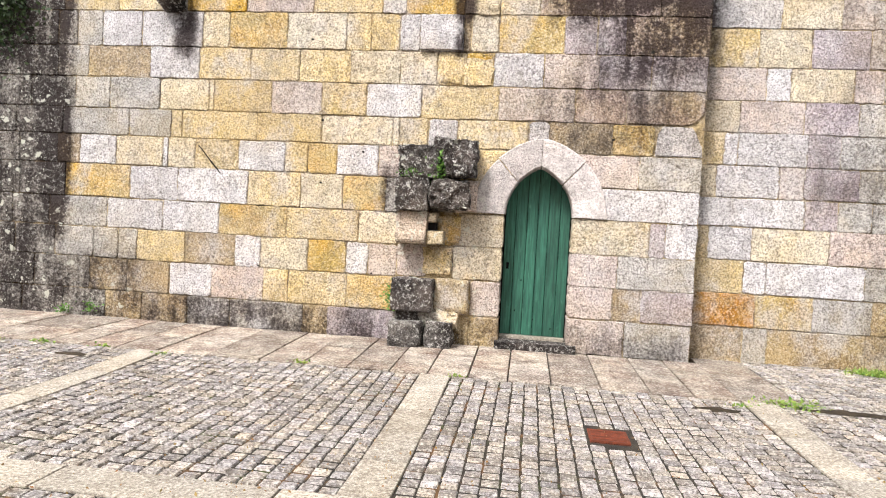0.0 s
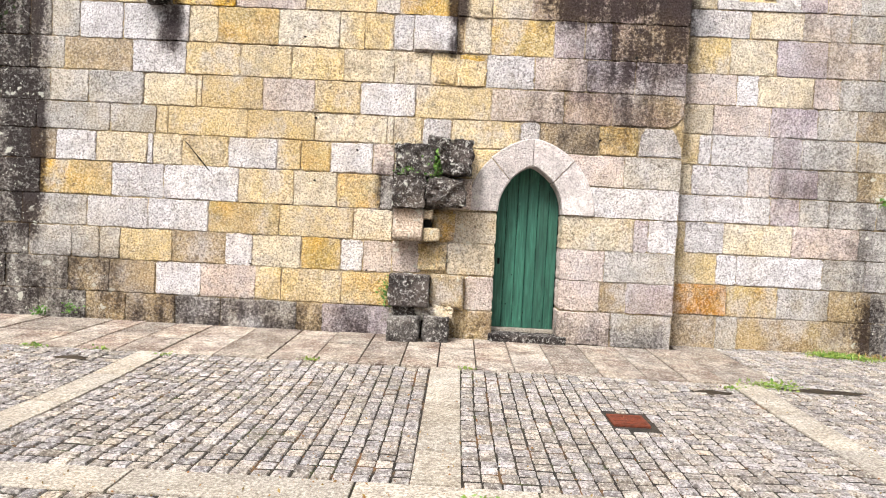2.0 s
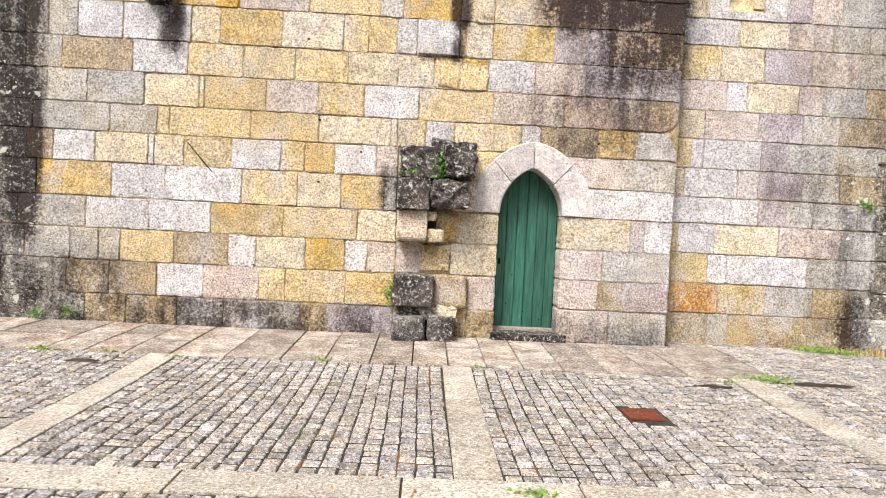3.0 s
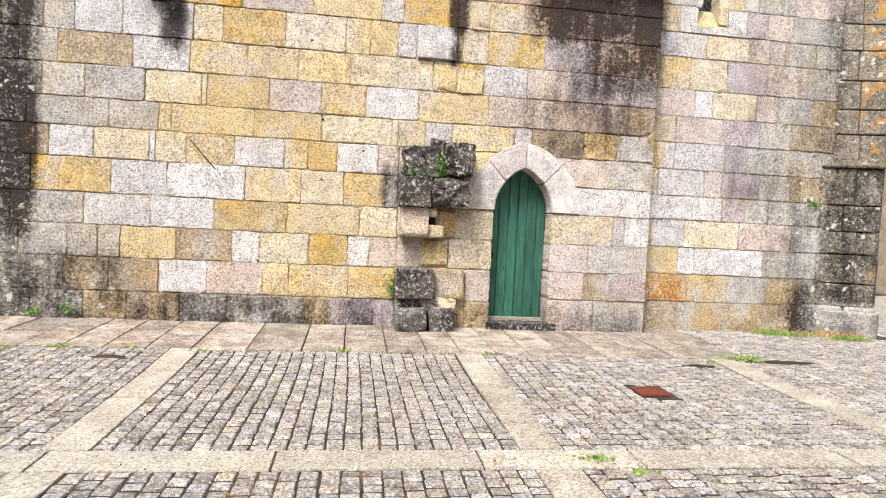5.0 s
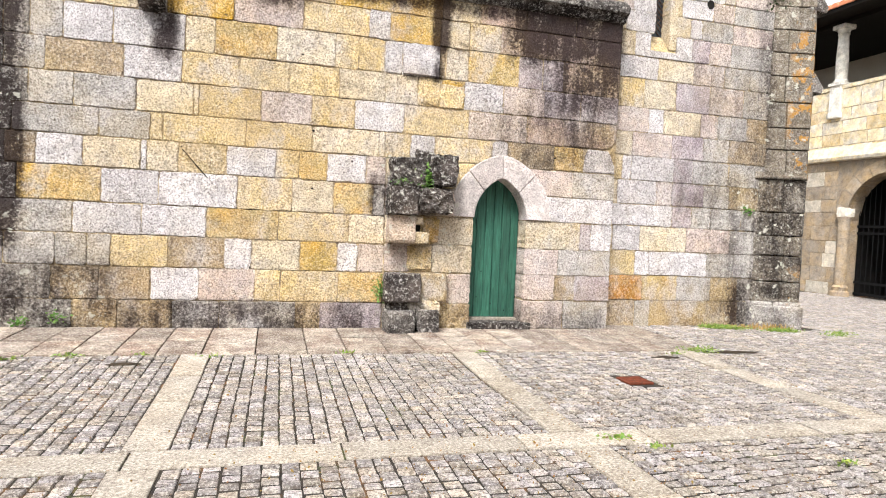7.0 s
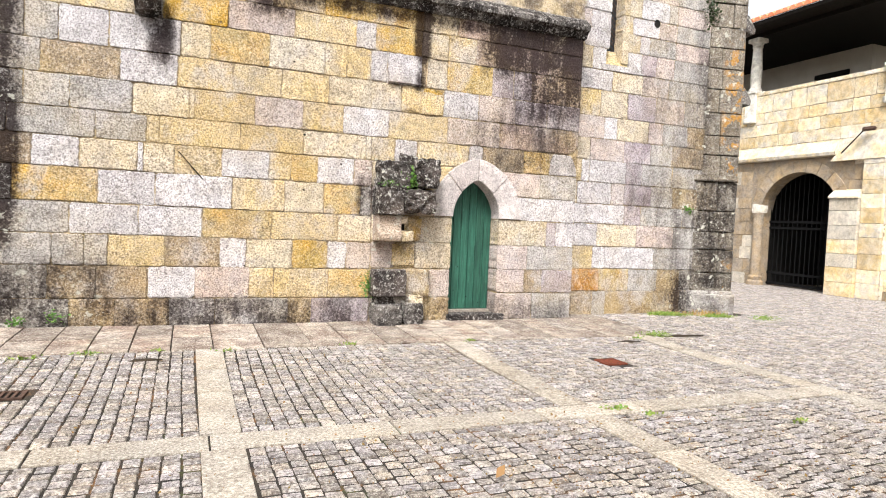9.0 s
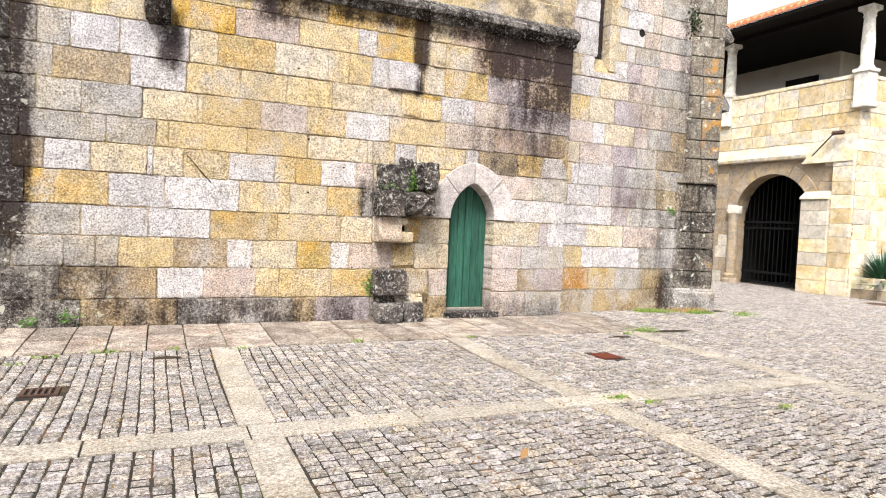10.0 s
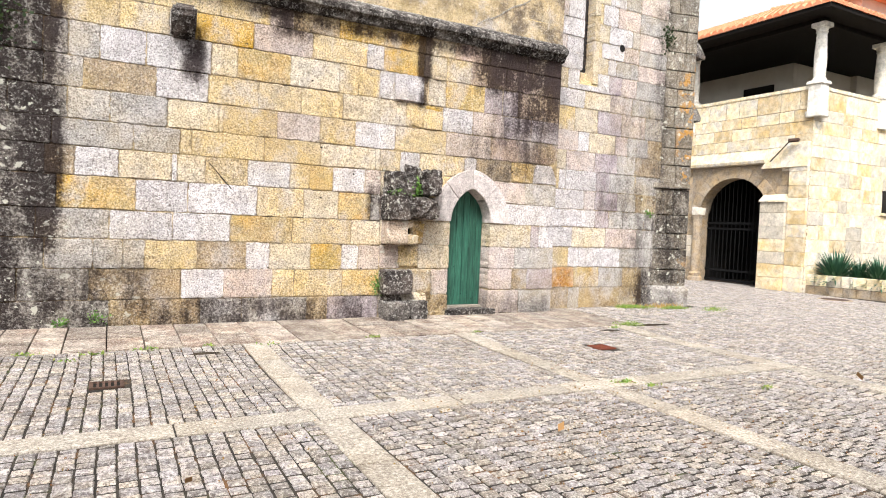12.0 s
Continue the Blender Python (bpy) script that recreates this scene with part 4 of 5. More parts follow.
part("offset_stone", prism([(CX - 0.26, 2.78), (CX - 0.26, 2.83), (CX + 0.03, 3.06), (CX + 0.03, 2.78)], "y", 10.44, 11.32), CLOISTER, cloister, "sloping pale offset stone")
part("offset_stone", prism([(11.42, 3.86), (11.27, 4.02), (10.55, 4.62), (9.87, 4.62), (9.87, 3.86)], "x", CX - 0.14, CX + 0.03), CLOISTER, cloister, "sloping pale offset stone")
# parapet coping
part("coping", box(CX - 0.02, CX + 0.5, CY - 0.02, 16.0, 6.20, 6.32, 0.02), CLOISTER, cloister)
part("coping", box(CX + 0.51, 20.0, CY - 0.02, CY + 0.5, 6.20, 6.32, 0.02), CLOISTER, cloister_end)


def gallery_column(cx, cy):
    c = thing("gallery_column", "pale stone gallery column on a bracketed pedestal", "column", (cx, cy, 6.3), "gallery columns")
    back = Matrix.Translation(c.location).inverted()
    for name, bm in (("pedestal", box(cx - 0.20, cx + 0.20, cy - 0.20, cy + 0.20, 5.50, 6.33, 0.02)),
                     ("bracket", rock(cx - 0.23, cx + 0.23, cy - 0.23, cy + 0.23, 5.34, 5.52, 0.012, 4, 0.15)),
                     ("plinth", box(cx - 0.24, cx + 0.24, cy - 0.24, cy + 0.24, 6.32, 6.42, 0.015)),
                     ("shaft", turned([(0.20, 6.42), (0.20, 6.48), (0.16, 6.53), (0.165, 6.62), (0.175, 7.10), (0.14, 7.84), (0.17, 7.88), (0.15, 7.92), (0.19, 8.02)], cx, cy, 20)),
                     ("capital", box(cx - 0.22, cx + 0.22, cy - 0.22, cy + 0.22, 8.02, 8.16, 0.03))):
        p = part(name, bm, COLUMN, c)
        p.matrix_parent_inverse = back
    return c


for cx, cy in ((CX + 0.12, CY - 0.02), (CX + 0.12, 14.45), (16.95, CY + 0.12)):
    gallery_column(cx, cy)

# the roofed gallery: floor, back walls, shade-coloured wooden ceiling, eaves beams, tiles
gal = tagged(mesh_object("gallery_back_wall", box(17.3, 17.5, CY + 3.4, 22.0, 6.0, 8.29), PLASTER), "pale plaster back wall of the roofed gallery", "wall", kind="structure")
tagged(mesh_object("gallery_end_wall", box(17.51, 30.0, CY + 3.4, CY + 3.6, 6.0, 8.29), PLASTER), "pale plaster wall of the roofed gallery", "wall", kind="structure")
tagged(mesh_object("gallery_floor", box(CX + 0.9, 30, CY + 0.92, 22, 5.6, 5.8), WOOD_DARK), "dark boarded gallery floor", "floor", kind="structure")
tagged(mesh_object("gallery_window", box(17.24, 17.298, 14.0, 15.3, 6.5, 7.6), DARK), "dark opening in the gallery wall", "window", kind="structure")
tagged(mesh_object("gallery_ceiling", box(CX - 0.7, 30, CY - 0.7, 22, 8.30, 8.36), WOOD_DARK), "dark wooden gallery ceiling, roof shade put into its colour", "ceiling", kind="structure")
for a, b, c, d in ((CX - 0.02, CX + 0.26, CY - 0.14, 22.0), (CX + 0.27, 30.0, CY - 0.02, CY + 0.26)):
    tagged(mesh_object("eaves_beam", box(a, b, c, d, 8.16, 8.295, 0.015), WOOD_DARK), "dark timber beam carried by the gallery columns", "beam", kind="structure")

roof = thing("tiled_roof", "orange clay barrel-tile hipped roof over the gallery", "roof", (CX, CY, 8.4), kind="structure")
rback = Matrix.Translation(roof.location).inverted()
EX, EY, EZ, PITCH = CX - 0.78, CY - 0.78, 8.40, 0.42
bm = bmesh.new()
hv = [bm.verts.new(q) for q in ((EX, EY, EZ), (EX, 24, EZ), (EX + 6, 24, EZ + 6 * PITCH), (EX + 6, EY + 6, EZ + 6 * PITCH), (34, EY + 6, EZ + 6 * PITCH), (34, EY, EZ))]
bm.faces.new((hv[0], hv[1], hv[2], hv[3]))
bm.faces.new((hv[0], hv[3], hv[4], hv[5]))
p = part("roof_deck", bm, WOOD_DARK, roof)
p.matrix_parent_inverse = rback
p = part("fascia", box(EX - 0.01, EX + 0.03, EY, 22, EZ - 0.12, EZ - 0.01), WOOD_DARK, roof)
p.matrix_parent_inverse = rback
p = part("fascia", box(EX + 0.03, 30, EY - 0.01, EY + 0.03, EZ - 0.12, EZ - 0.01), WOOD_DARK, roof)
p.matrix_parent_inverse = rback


def barrel(bm, along, u, d0, d1):
    """A barrel tile: a half pipe that climbs the slope; along: which eave it starts from."""
    rows = []
    for d, r in ((d0, 0.125), (d1, 0.105)):
        row = []
        for i in range(6):
            a = math.pi * i / 5
            off, h = r * math.cos(a), r * math.sin(a) * 1.1 + 0.02
            z = EZ + d * PITCH + h
            row.append(bm.verts.new((EX + d, u + off, z) if along == "y" else (u + off, EY + d, z)))
        rows.append(row)
    for i in range(5):
        bm.faces.new((rows[0][i], rows[0][i + 1], rows[1][i + 1], rows[1][i]))
    bm.faces.new(rows[0])


for along in "yx":
    bm = bmesh.new()
    for i in range(52):
        u = (EY if along == "y" else EX) + 0.12 + 0.25 * i
        d, reach = -0.06, min(6.0, 0.12 + 0.25 * i)
        while d < reach:
            barrel(bm, along, u + random.uniform(-0.012, 0.012), d, min(d + 0.44, reach + 0.2))
            d += 0.40
    p = part("roof_tiles", bm, TILE, roof)
    p["kind"] = "stuff"
    p.matrix_parent_inverse = rback

# a taller plastered house behind the gallery roof
house = tagged(mesh_object("house_behind", box(21.0, 32, 13.0, 26, 0, 11.5), PLASTER), "plastered house behind the cloister wing", "house", kind="structure")
bm = prism([(20.2, 11.45), (33, 11.45), (26.5, 13.5)], "y", 12.2, 27)
part("roof", bm, TILE, house, "orange clay tile roof")

# gate of black iron bars, the arch's shade put into their colour
gate = thing("iron_gate", "closed black wrought-iron gate in the arched gateway", "gate", (CX + 0.46, GC, 0.0))
gback = Matrix.Translation(gate.location).inverted()
GX = CX + 0.46
for i in range(17):
    y = G0 + 0.05 + (G1 - G0 - 0.10) * i / 16
    p = part("bar", box(GX - 0.011, GX + 0.011, y - 0.011, y + 0.011, 0.04, gate_top(y) - 0.02), IRON, gate)
    p.matrix_parent_inverse = gback
for z0, z1 in ((0.06, 0.14), (0.40, 0.47), (1.86, 1.93), (2.06, 2.13)):
    p = part("rail", box(GX - 0.02, GX + 0.02, G0 + 0.01, G1 - 0.01, z0, z1), IRON, gate)
    p.matrix_parent_inverse = gback
# passage walls coloured near-black for the unlit space behind the gate
tagged(mesh_object("passage_wall", box(16.5, 16.7, 10.0, 15.0, -0.2, 5.5), DARK), "near-black end wall, the passage's shade put into its colour", "wall", kind="structure")
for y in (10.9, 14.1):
    tagged(mesh_object("passage_wall", box(CX + 0.52, 16.49, y, y + 0.2, -0.2, 5.5), DARK), "near-black side wall, the passage's shade put into its colour", "wall", kind="structure")

# flood lamp on a bracket
lamp = thing("flood_lamp", "small dark flood lamp on a thin bracket on the wall", "lamp", (CX - 0.2, 10.35, 4.6))
lback = Matrix.Translation(lamp.location).inverted()
bm = box(-0.05, 0.05, -0.17, 0.17, -0.05, 0.04, 0.015)
bm.transform(pose(CX - 0.27, 10.25, 4.66, 0, 25, 0))
p = part("housing", bm, OLD_IRON, lamp)
p.matrix_parent_inverse = lback
bm = prism([(10.40, 4.62), (10.42, 4.64), (11.02, 4.06), (11.00, 4.04)], "x", CX - 0.27, CX - 0.25)
p = part("arm", bm, IRON, lamp)
p.matrix_parent_inverse = lback

# narrow window in the end wall
wnd = tagged(mesh_object("window_2", box(17.29, 18.04, CY - 0.012, CY + 0.03, 2.62, 3.36), DARK), "small dark window in the yellow wall", "window", kind="structure")
part("window_sill", box(17.22, 18.11, CY - 0.08, CY + 0.02, 2.53, 2.61, 0.01), CLOISTER, wnd)

# low planter wall and spiky plants
planter = tagged(mesh_object("planter", prism([(13.36, 10.36), (13.92, 7.60), (14.6, 5.4), (15.1, 5.4), (14.4, 7.7), (13.9, 9.84)], "z", -0.1, 0.36), SOIL),
                 "low planter wall of squared granite blocks beside the cloister", "planter", kind="structure")
p0, p1, p2 = Vector((13.33, 10.36)), Vector((13.88, 7.60)), Vector((14.57, 5.4))
for a, b in ((p0, p1), (p1, p2)):
    run = (b - a).length
    turn = math.degrees(math.atan2(b.y - a.y, b.x - a.x))
    for z0, z1, y in ((-0.05, 0.24, 0.0), (0.25, 0.58, 0.01)):
        s = 0.0
        while s < run - 0.05:
            n = min(run, s + random.uniform(0.30, 0.46))
            bm = box(s + 0.004, n - 0.004, y, y + 0.22, z0, z1, 0.014)
            bm.transform(pose(a.x, a.y, 0, 0, 0, turn))
            part("planter_block", bm, CLOISTER if z0 > 0 else CLOISTER_DARK, planter)
            s = n


def plant(name, label, bm, material, category="plant", group=""):
    c = sum((v.co for v in bm.verts), Vector()) / len(bm.verts)
    t = thing(name, label, category, (c.x, c.y, min(v.co.z for v in bm.verts)), group)
    p = part("grass_clump" if category == "grass" else "foliage", bm, material, t)
    p["kind"] = "stuff"
    p.matrix_parent_inverse = Matrix.Translation(t.location).inverted()
    return t


def spiky_plant(x, y, z, size):
    bm = bmesh.new()
    for i in range(260):
        a, up = random.uniform(0, 2 * math.pi), random.uniform(-0.05, 1.35)
        d = Vector((math.cos(a) * math.cos(up), math.sin(a) * math.cos(up), math.sin(up)))
        s = d.cross(Vector((0, 0, 1))).normalized() * 0.028
        k = size * random.uniform(1.0, 1.45)
        m = d * k * 0.55
        t = d * k + Vector((0, 0, -0.12 * k * math.cos(up)))
        v = [bm.verts.new(Vector((x, y, z)) + q) for q in (-s * 0.6, s * 0.6, m + s, m - s, t)]
        bm.faces.new((v[0], v[1], v[2], v[3]))
        bm.faces.new((v[3], v[2], v[4]))
    plant("yucca_plant", "dark green spiky yucca in the planter", bm, YUCCA, "plant", "planter plants")


for x, y, s in ((14.10, 9.35, 0.85), (14.30, 8.80, 0.62), (14.35, 8.25, 0.72), (14.55, 7.5, 0.75), (14.8, 6.7, 0.7), (14.95, 6.0, 0.7)):
    spiky_plant(x, y, 0.36, s)

# ---- unseen plain walls, added to close the yard and cut low sky light ----
for name, size in (("wall_yard_south", (-16, 18, -9.5, -9.0, -0.3, 8.0)), ("wall_yard_west", (-16.5, -16.0, -9.0, 9.0, -0.3, 8.0))):
    tagged(mesh_object(name, box(*size), CLOISTER_DARK), "unseen plain wall added to hold back low sky light", "wall", kind="structure")

# ---- growth on the walls and in the yard ----
plant("wall_fern", "small green fern among the springer stones", leaves(leaves(bmesh.new(), (-1.04, WALL_Y - 0.24, 2.20), (0.05, 0.03, 0.09), 220, 0.045), (-1.40, WALL_Y - 0.26, 2.12), (0.06, 0.02, 0.03), 60, 0.035), LEAF)
plant("wall_weed", "small green weed on the church wall by the stones", leaves(bmesh.new(), (-1.60, WALL_Y - 0.06, 0.62), (0.04, 0.03, 0.08), 120, 0.04), LEAF)
plant("weed", "small leafy weed at the foot of the wall", leaves(bmesh.new(), (-5.55, WALL_Y - 0.08, 0.20), (0.055, 0.03, 0.045), 70, 0.04), LEAF, group="wall weeds")
plant("weed", "small leafy weed at the foot of the wall", leaves(bmesh.new(), (-5.95, WALL_Y - 0.06, 0.13), (0.04, 0.03, 0.03), 50, 0.05), LEAF, group="wall weeds")
plant("wall_weed", "tiny bright weed on the recessed wall", leaves(bmesh.new(), (4.72, RECESS_Y - 0.02, 2.02), (0.05, 0.015, 0.03), 60, 0.045), LEAF)
plant("wall_fern", "tuft of fern growing from the buttress", leaves(bmesh.new(), (4.98, 7.93, 5.75), (0.10, 0.05, 0.16), 260, 0.07), IVY)
plant("ivy", "dark ivy hanging high on the stained wall", leaves(bmesh.new(), (-7.0, WALL_Y - 0.06, 4.15), (0.24, 0.05, 0.32), 1300, 0.07), IVY)
for x, y, n, k in ((4.05, 7.72, 420, 0.13), (4.35, 7.62, 160, 0.10), (5.05, 7.40, 420, 0.10), (5.9, 7.1, 120, 0.07), (6.2, 7.35, 60, 0.06), (2.45, 6.05, 120, 0.06), (2.6, 6.12, 60, 0.05)):
    plant("grass_tuft", "low green grass tuft on the paving", leaves(blades(bmesh.new(), (x, y, ground_z(x, y) - 0.01), (0.15, 0.07), n // 2, k * 0.8, 0.005, 1.1), (x, y, ground_z(x, y) + 0.015), (0.15, 0.06, 0.012), n, 0.035), GRASS, "grass", "grass tufts")
plant("dry_grass", "dry straw-coloured grass beside the buttress", blades(bmesh.new(), (5.0, 7.55, 0.06), (0.22, 0.08), 150, 0.14), DRY, "grass")
plant("dry_grass", "dry reddish grass at the wall foot", blades(bmesh.new(), (4.6, 7.72, 0.06), (0.18, 0.05), 90, 0.10), DRY, "grass")
for x, y, n in ((-0.50, 3.12, 70), (-3.62, 5.98, 40), (-5.0, 6.04, 50), (-5.55, 5.95, 60), (-5.8, 5.7, 30), (-6.2, 6.05, 40), (-0.60, 6.04, 25), (-2.2, 6.1, 25), (0.9, 2.4, 30), (-0.3, 2.9, 20), (2.0, 5.9, 40), (-4.35, 6.08, 30)):
    plant("joint_weed", "tiny bright weed in a paving joint", leaves(bmesh.new(), (x, y, ground_z(x, y) + 0.005), (0.06, 0.02, 0.008), n, 0.035), GRASS, "weed", "joint weeds")

bm = bmesh.new()
for i in range(3600):
    x, y = random.uniform(-6.5, 4.5), random.uniform(0.8, 6.0)
    if noise.noise(Vector((x * 0.6, y * 0.6, 3.0))) < 0.02 and random.random() < 0.75:
        continue
    if i > 1500:
        x, y = random.gauss(-1.4, 1.1), random.gauss(2.2, 0.9)
    leaves(bm, (x, y, ground_z(x, y) + 0.012), (0.01, 0.01, 0.002), 1, random.uniform(0.009, 0.026), 0.1)
tagged(mesh_object("leaf_litter", bm, LITTER), "small fallen brown and yellow leaves on the setts", "leaf litter", kind="stuff")
for x, y in ((-5.0, 2.05), (2.35, 2.2), (-2.25, 2.0)):
    plant("fallen_leaf", "single fallen yellow-brown leaf on the setts", leaves(bmesh.new(), (x, y, 0.02), (0.0, 0.0, 0.0), 1, 0.12, 0.05), LITTER, "leaf", "fallen leaves")

# ---- drains ----
def drain(x, y, w, d, bars, along, material, label):
    t = thing("drain_grate", label, "drain", (x, y, 0.0), "drain grates")
    back = Matrix.Translation(t.location).inverted()
    # pit: a near-black plate in place of the drain's unlit depth
    pieces = [("pit", box(x - w / 2, x + w / 2, y - d / 2, y + d / 2, -0.007, -0.003), DARK)]
    for a, b, c, e in ((-w / 2, w / 2, -d / 2, -d / 2 + 0.02), (-w / 2, w / 2, d / 2 - 0.02, d / 2), (-w / 2, -w / 2 + 0.02, -d / 2 + 0.02, d / 2 - 0.02), (w / 2 - 0.02, w / 2, -d / 2 + 0.02, d / 2 - 0.02)):
        pieces.append(("frame_side", box(x + a, x + b, y + c, y + e, -0.03, 0.012, 0.003), material))
    for i in range(bars):
        f = (i + 0.5) / bars
        if along == "y":
            c = x - w / 2 + w * f
            pieces.append(("bar", box(c - w / bars * 0.22, c + w / bars * 0.22, y - d / 2 + 0.02, y + d / 2 - 0.02, -0.0025, 0.012, 0.002), material))
        else:
            c = y - d / 2 + d * f
            pieces.append(("bar", box(x - w / 2 + 0.02, x + w / 2 - 0.02, c - d / bars * 0.22, c + d / bars * 0.22, -0.0025, 0.012, 0.002), material))
    for name, bm, m in pieces:
        p = part(name, bm, m, t)
        p.matrix_parent_inverse = back


DRAINS = ((-5.42, 4.67, 0.29, 0.24), (0.70, 4.77, 0.29, 0.27))
drain(*DRAINS[0], 6, "y", OLD_IRON, "dark iron drain grate with wide slots among the setts")
drain(*DRAINS[1], 9, "x", RUST, "rust-red iron drain grate set among the setts")

cover = thing("manhole_cover", "round dark iron manhole cover in the yard paving", "manhole cover", (12.4, 8.35, 0.0))
p = part("lid", turned([(0.34, 0.0), (0.34, 0.012), (0.32, 0.014)], 12.4, 8.35, 28), OLD_IRON, cover)
p.matrix_parent_inverse = Matrix.Translation(cover.location).inverted()
p = part("rim", turned([(0.42, -0.02), (0.42, 0.008), (0.35, 0.008), (0.35, -0.02)], 12.4, 8.35, 28), CLOISTER_DARK, cover, "pale stone rim")
p.matrix_parent_inverse = Matrix.Translation(cover.location).inverted()

# soil patches by the end of the flagstones
for x, y, rx, ry in ((2.98, 5.98, 0.36, 0.09), (1.75, 5.75, 0.20, 0.09), (-4.42, 5.72, 0.20, 0.07)):
    bm = bmesh.new()
    pts = [bm.verts.new((x + rx * math.cos(a) * random.uniform(0.8, 1.15), y + ry * math.sin(a) * random.uniform(0.8, 1.15), ground_z(x, y) + 0.001)) for a in [2 * math.pi * i / 18 for i in range(18)]]
    top = bm.verts.new((x, y, ground_z(x, y) + 0.014))
    for i in range(18):
        bm.faces.new((pts[i], pts[(i + 1) % 18], top))
    tagged(mesh_object("soil_patch", bm, DAMP), "dark damp soil patch over the paving joints", "soil", kind="stuff")

# ---- paving: flagstones, granite strips, setts ----
pavement = thing("pavement", "yard paving of grey granite setts between pale granite strips", "pavement", kind="structure")


def slab(x0, x1, y0, y1, material, name, proud=0.0, gap=0.007):
    bm = box(x0 + gap, x1 - gap, y0 + gap, y1 - gap, -0.06, 0.0, 0.008)
    for v in bm.verts:
        v.co.z += ground_z(v.co.x, v.co.y) + proud
    part(name, bm, material, pavement)


joints = (-9.0, -8.4, -7.9, -7.4, -7.0, -6.55, -6.20, -5.87, -5.43, -5.03, -4.62, -4.20, -3.75, -3.19, -2.62, -2.17, -1.70, -1.26, -0.88, -0.48, -0.09, 0.33, 0.80, 1.26, 1.66, 2.06, 2.62)
for a, b in zip(joints, joints[1:]):
    split = a < -3.8
    end = RECESS_Y - 0.01 if a > 2.0 else WALL_Y - 0.01
    ys = (6.08, 6.72, end) if split else (6.08, end) if random.random() < 0.6 else (6.08, 6.9, end)
    for y0, y1 in zip(ys, ys[1:]):
        slab(a, b, y0, y1, FLAG, "flagstone", random.uniform(0, 0.008))
STRIPS = ((-3.95, -3.65), (-0.95, -0.64), (2.06, 2.38))
CROSS = (2.98, 3.30)
for a, b in STRIPS:
    for y0, y1 in ((6.08, 3.30), (2.98, -2.8)):
        y = y0
        while y > y1 + 0.02:
            n = max(y1, y - random.uniform(0.75, 1.25))
            n = y1 if n - y1 < 0.3 else n
            slab(a, b, n, y, STRIP, "granite_strip", random.uniform(0.002, 0.008))
            y = n
x = -9.0
while x < 2.37:
    n = x + random.uniform(1.0, 1.6)
    n = 2.38 if n > 1.9 else n
    slab(x, n, *CROSS, STRIP, "granite_strip", random.uniform(0.002, 0.008))
    x = n


def sett_free(x0, x1, y0, y1):
    """Whether a sett may lie here: not on strips, flags, drains or under walls."""
    xm, ym = (x0 + x1) / 2, (y0 + y1) / 2
    if x1 < 2.64 and y1 > 6.10:
        return False
    if ym > (RECESS_Y - 0.02 if xm < 5.0 else 7.6 if xm < 6.1 else 8.6 if xm < 6.6 else 15.0):
        return False
    if xm > 13.25 and ym < 11.4 or xm > 13.9:
        return False
    return all(x1 < a - w / 2 or x0 > a + w / 2 or y1 < b - d / 2 or y0 > b + d / 2 for a, b, w, d in DRAINS)


def sett_points(cx, cy, w, d, turn, z, tilt):
    """The eight upper and four lower corners of a sett with a worn, domed top."""
    c, s = math.cos(turn), math.sin(turn)
    out = []
    for kx, ky, dz in ((1.0, 1.0, -0.045), (1.0, 1.0, -0.011), (0.90, 0.84, 0.0)):
        for a, b in ((-1, -1), (1, -1), (1, 1), (-1, 1)):
            u, v = a * w / 2 * kx * random.uniform(0.95, 1.0), b * d / 2 * ky * random.uniform(0.93, 1.0)
            out.append((cx + u * c - v * s, cy + u * s + v * c, z + dz + tilt[0] * u + tilt[1] * v))
    return out


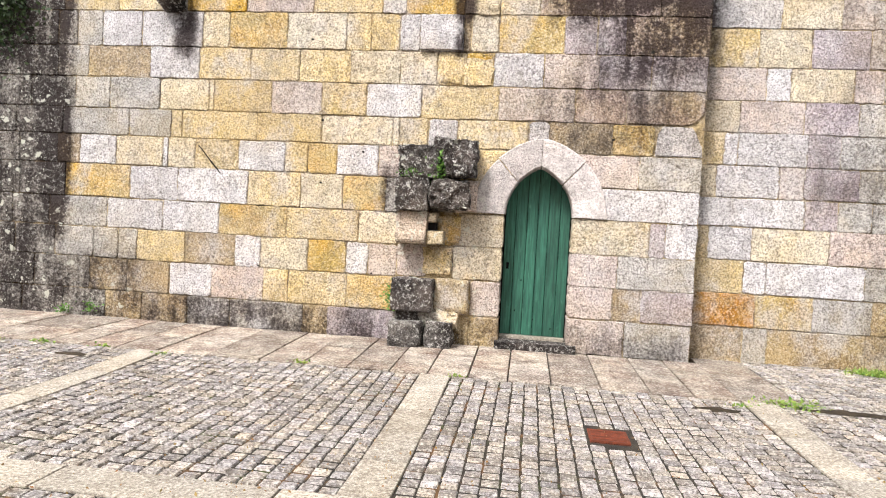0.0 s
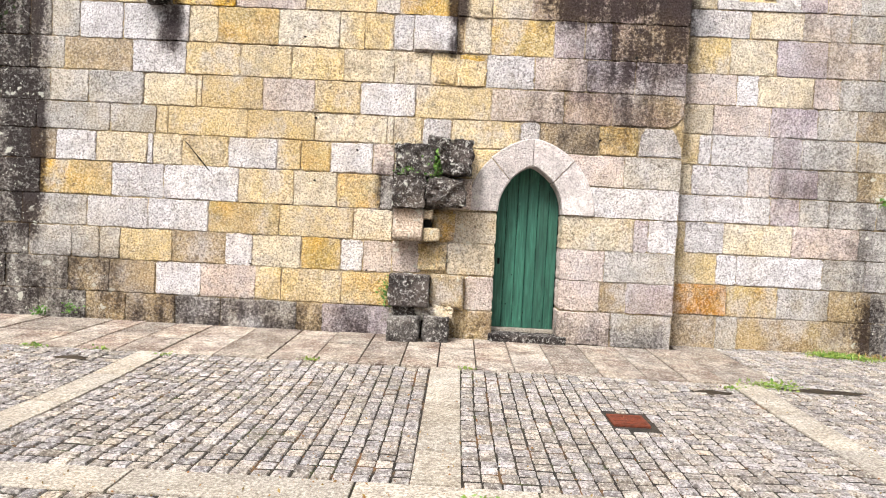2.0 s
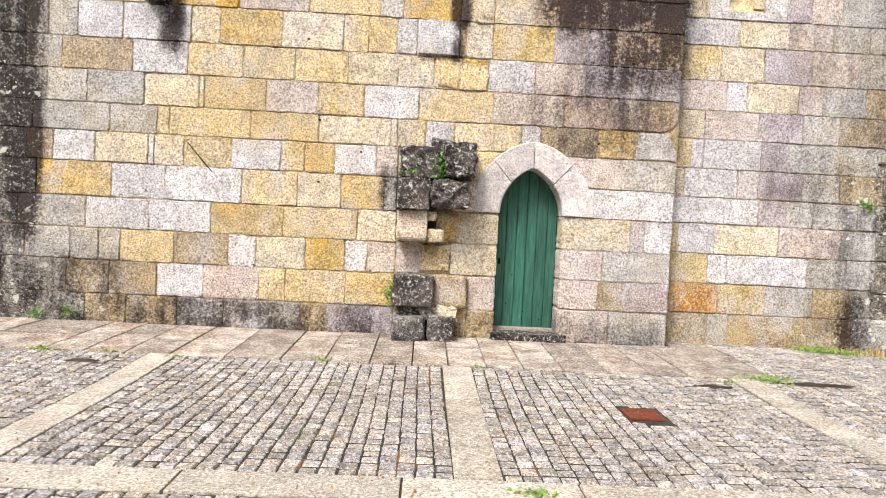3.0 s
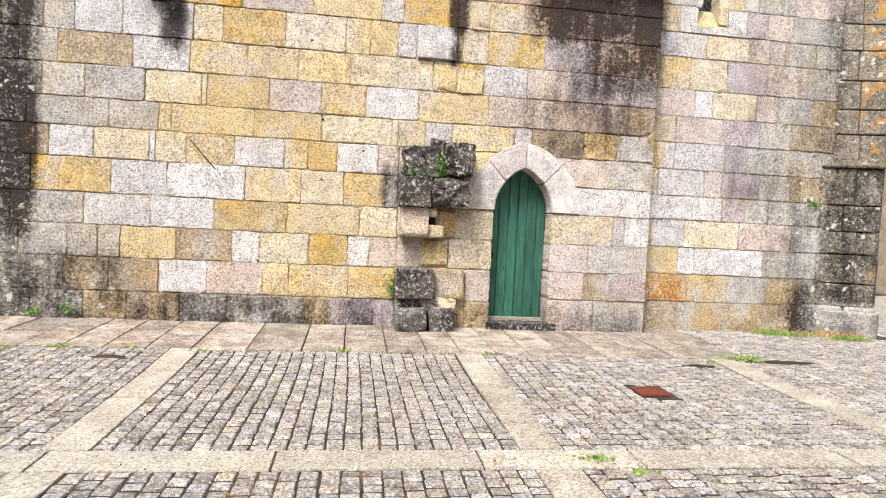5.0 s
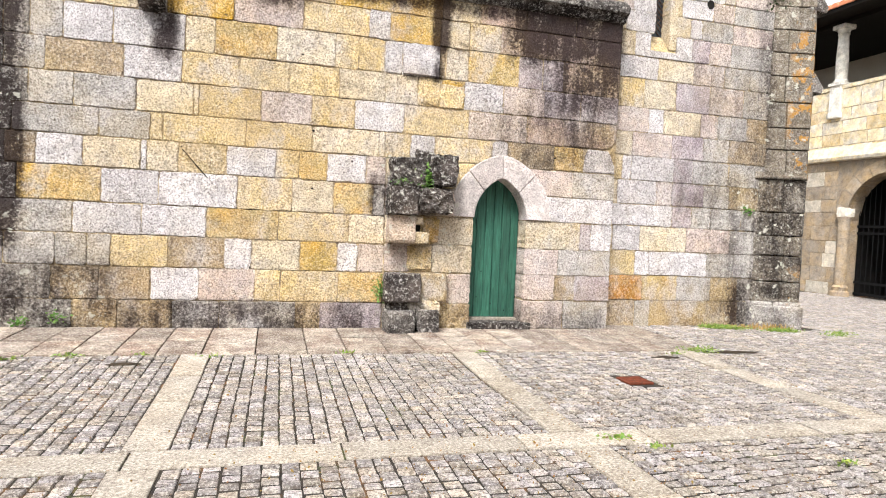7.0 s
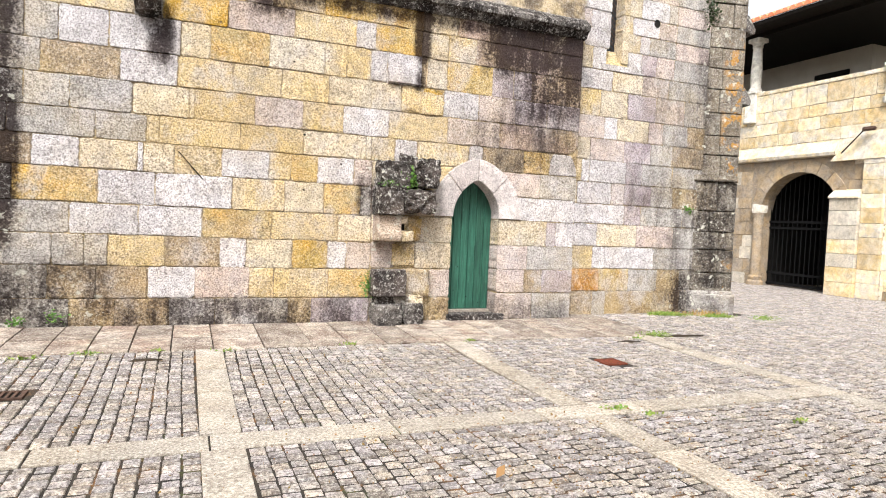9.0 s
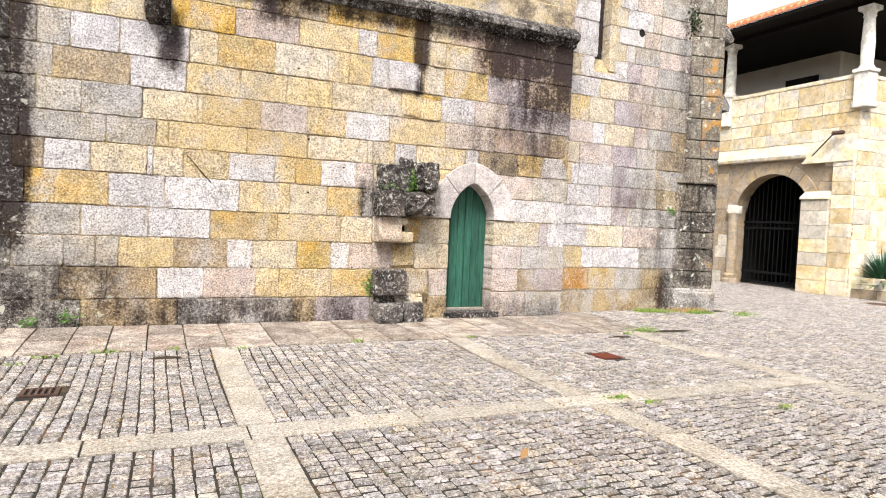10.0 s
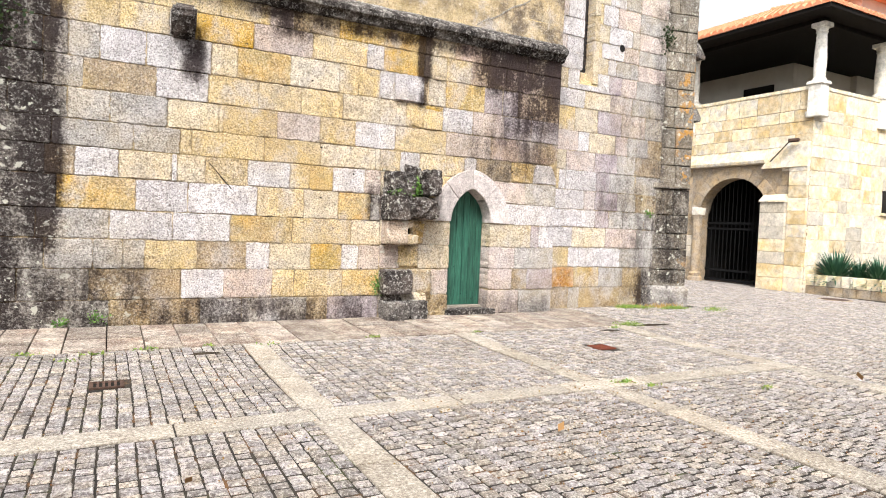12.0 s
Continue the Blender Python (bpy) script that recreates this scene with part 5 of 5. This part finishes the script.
SETT_FACES = [(8, 9, 10, 11)] + [(i + 4, (i + 1) % 4 + 4, (i + 1) % 4 + 8, i + 8) for i in range(4)] + [(i, (i + 1) % 4, (i + 1) % 4 + 4, i + 4) for i in range(4)]
shared = []
for i in range(12):
    me = bpy.data.meshes.new("sett")
    me.from_pydata(sett_points(0, 0, 0.103, 0.095, 0, 0, (random.uniform(-0.05, 0.05), random.uniform(-0.05, 0.05))), [], SETT_FACES)
    me.materials.append(SETT_ONE)
    shared.append(me)
verts, faces, singles = [], [], 0
columns = []
edges = [-8.6] + [e for s in STRIPS for e in s] + [14.0]
for a, b in zip(edges[::2], edges[1::2]):
    count = round((b - a) / 0.116)
    columns += [(a + (b - a) * i / count, a + (b - a) * (i + 1) / count) for i in range(count)]
for x0, x1 in columns:
    for ya, yb in ((-2.8, CROSS[0]), (CROSS[1], 6.08), (6.08, 15.0)):
        if x0 > 2.3:
            if ya < 0:
                yb = 15.0
            else:
                continue
        y = ya
        while y < yb - 0.05:
            d = random.uniform(0.098, 0.128)
            d = yb - y if yb - y < d + 0.06 else d
            if sett_free(x0, x1, y, y + d):
                cx = (x0 + x1) / 2 + random.uniform(-0.004, 0.004) + 0.010 * math.sin(y * 1.3 + x0 * 2)
                cy, w, l = y + d / 2, (x1 - x0) - random.uniform(0.006, 0.013), d - random.uniform(0.019, 0.030)
                z, turn = ground_z(cx, cy) + random.uniform(-0.003, 0.005), random.uniform(-0.04, 0.04)
                tilt = (random.uniform(-0.06, 0.06), random.uniform(-0.06, 0.06))
                if -3.65 < cx < -1.0 and 1.9 < cy < 2.98 and singles < 295:
                    ob = new("sett", shared[random.randrange(12)])
                    ob.matrix_world = pose(cx, cy, z, 0, 0, math.degrees(turn)) @ Matrix.Diagonal((w / 0.103, l / 0.095, 1, 1))
                    ob.parent = pavement
                    singles += 1
                else:
                    k = len(verts)
                    verts += sett_points(cx, cy, w, l, turn, z, tilt)
                    faces += [tuple(k + q for q in f) for f in SETT_FACES]
            y += d
me = bpy.data.meshes.new("setts")
me.from_pydata(verts, [], faces)
me.materials.append(SETT)
ob = new("setts", me)
ob.parent = pavement
tagged(ob, "rows of worn grey granite setts", kind="stuff")
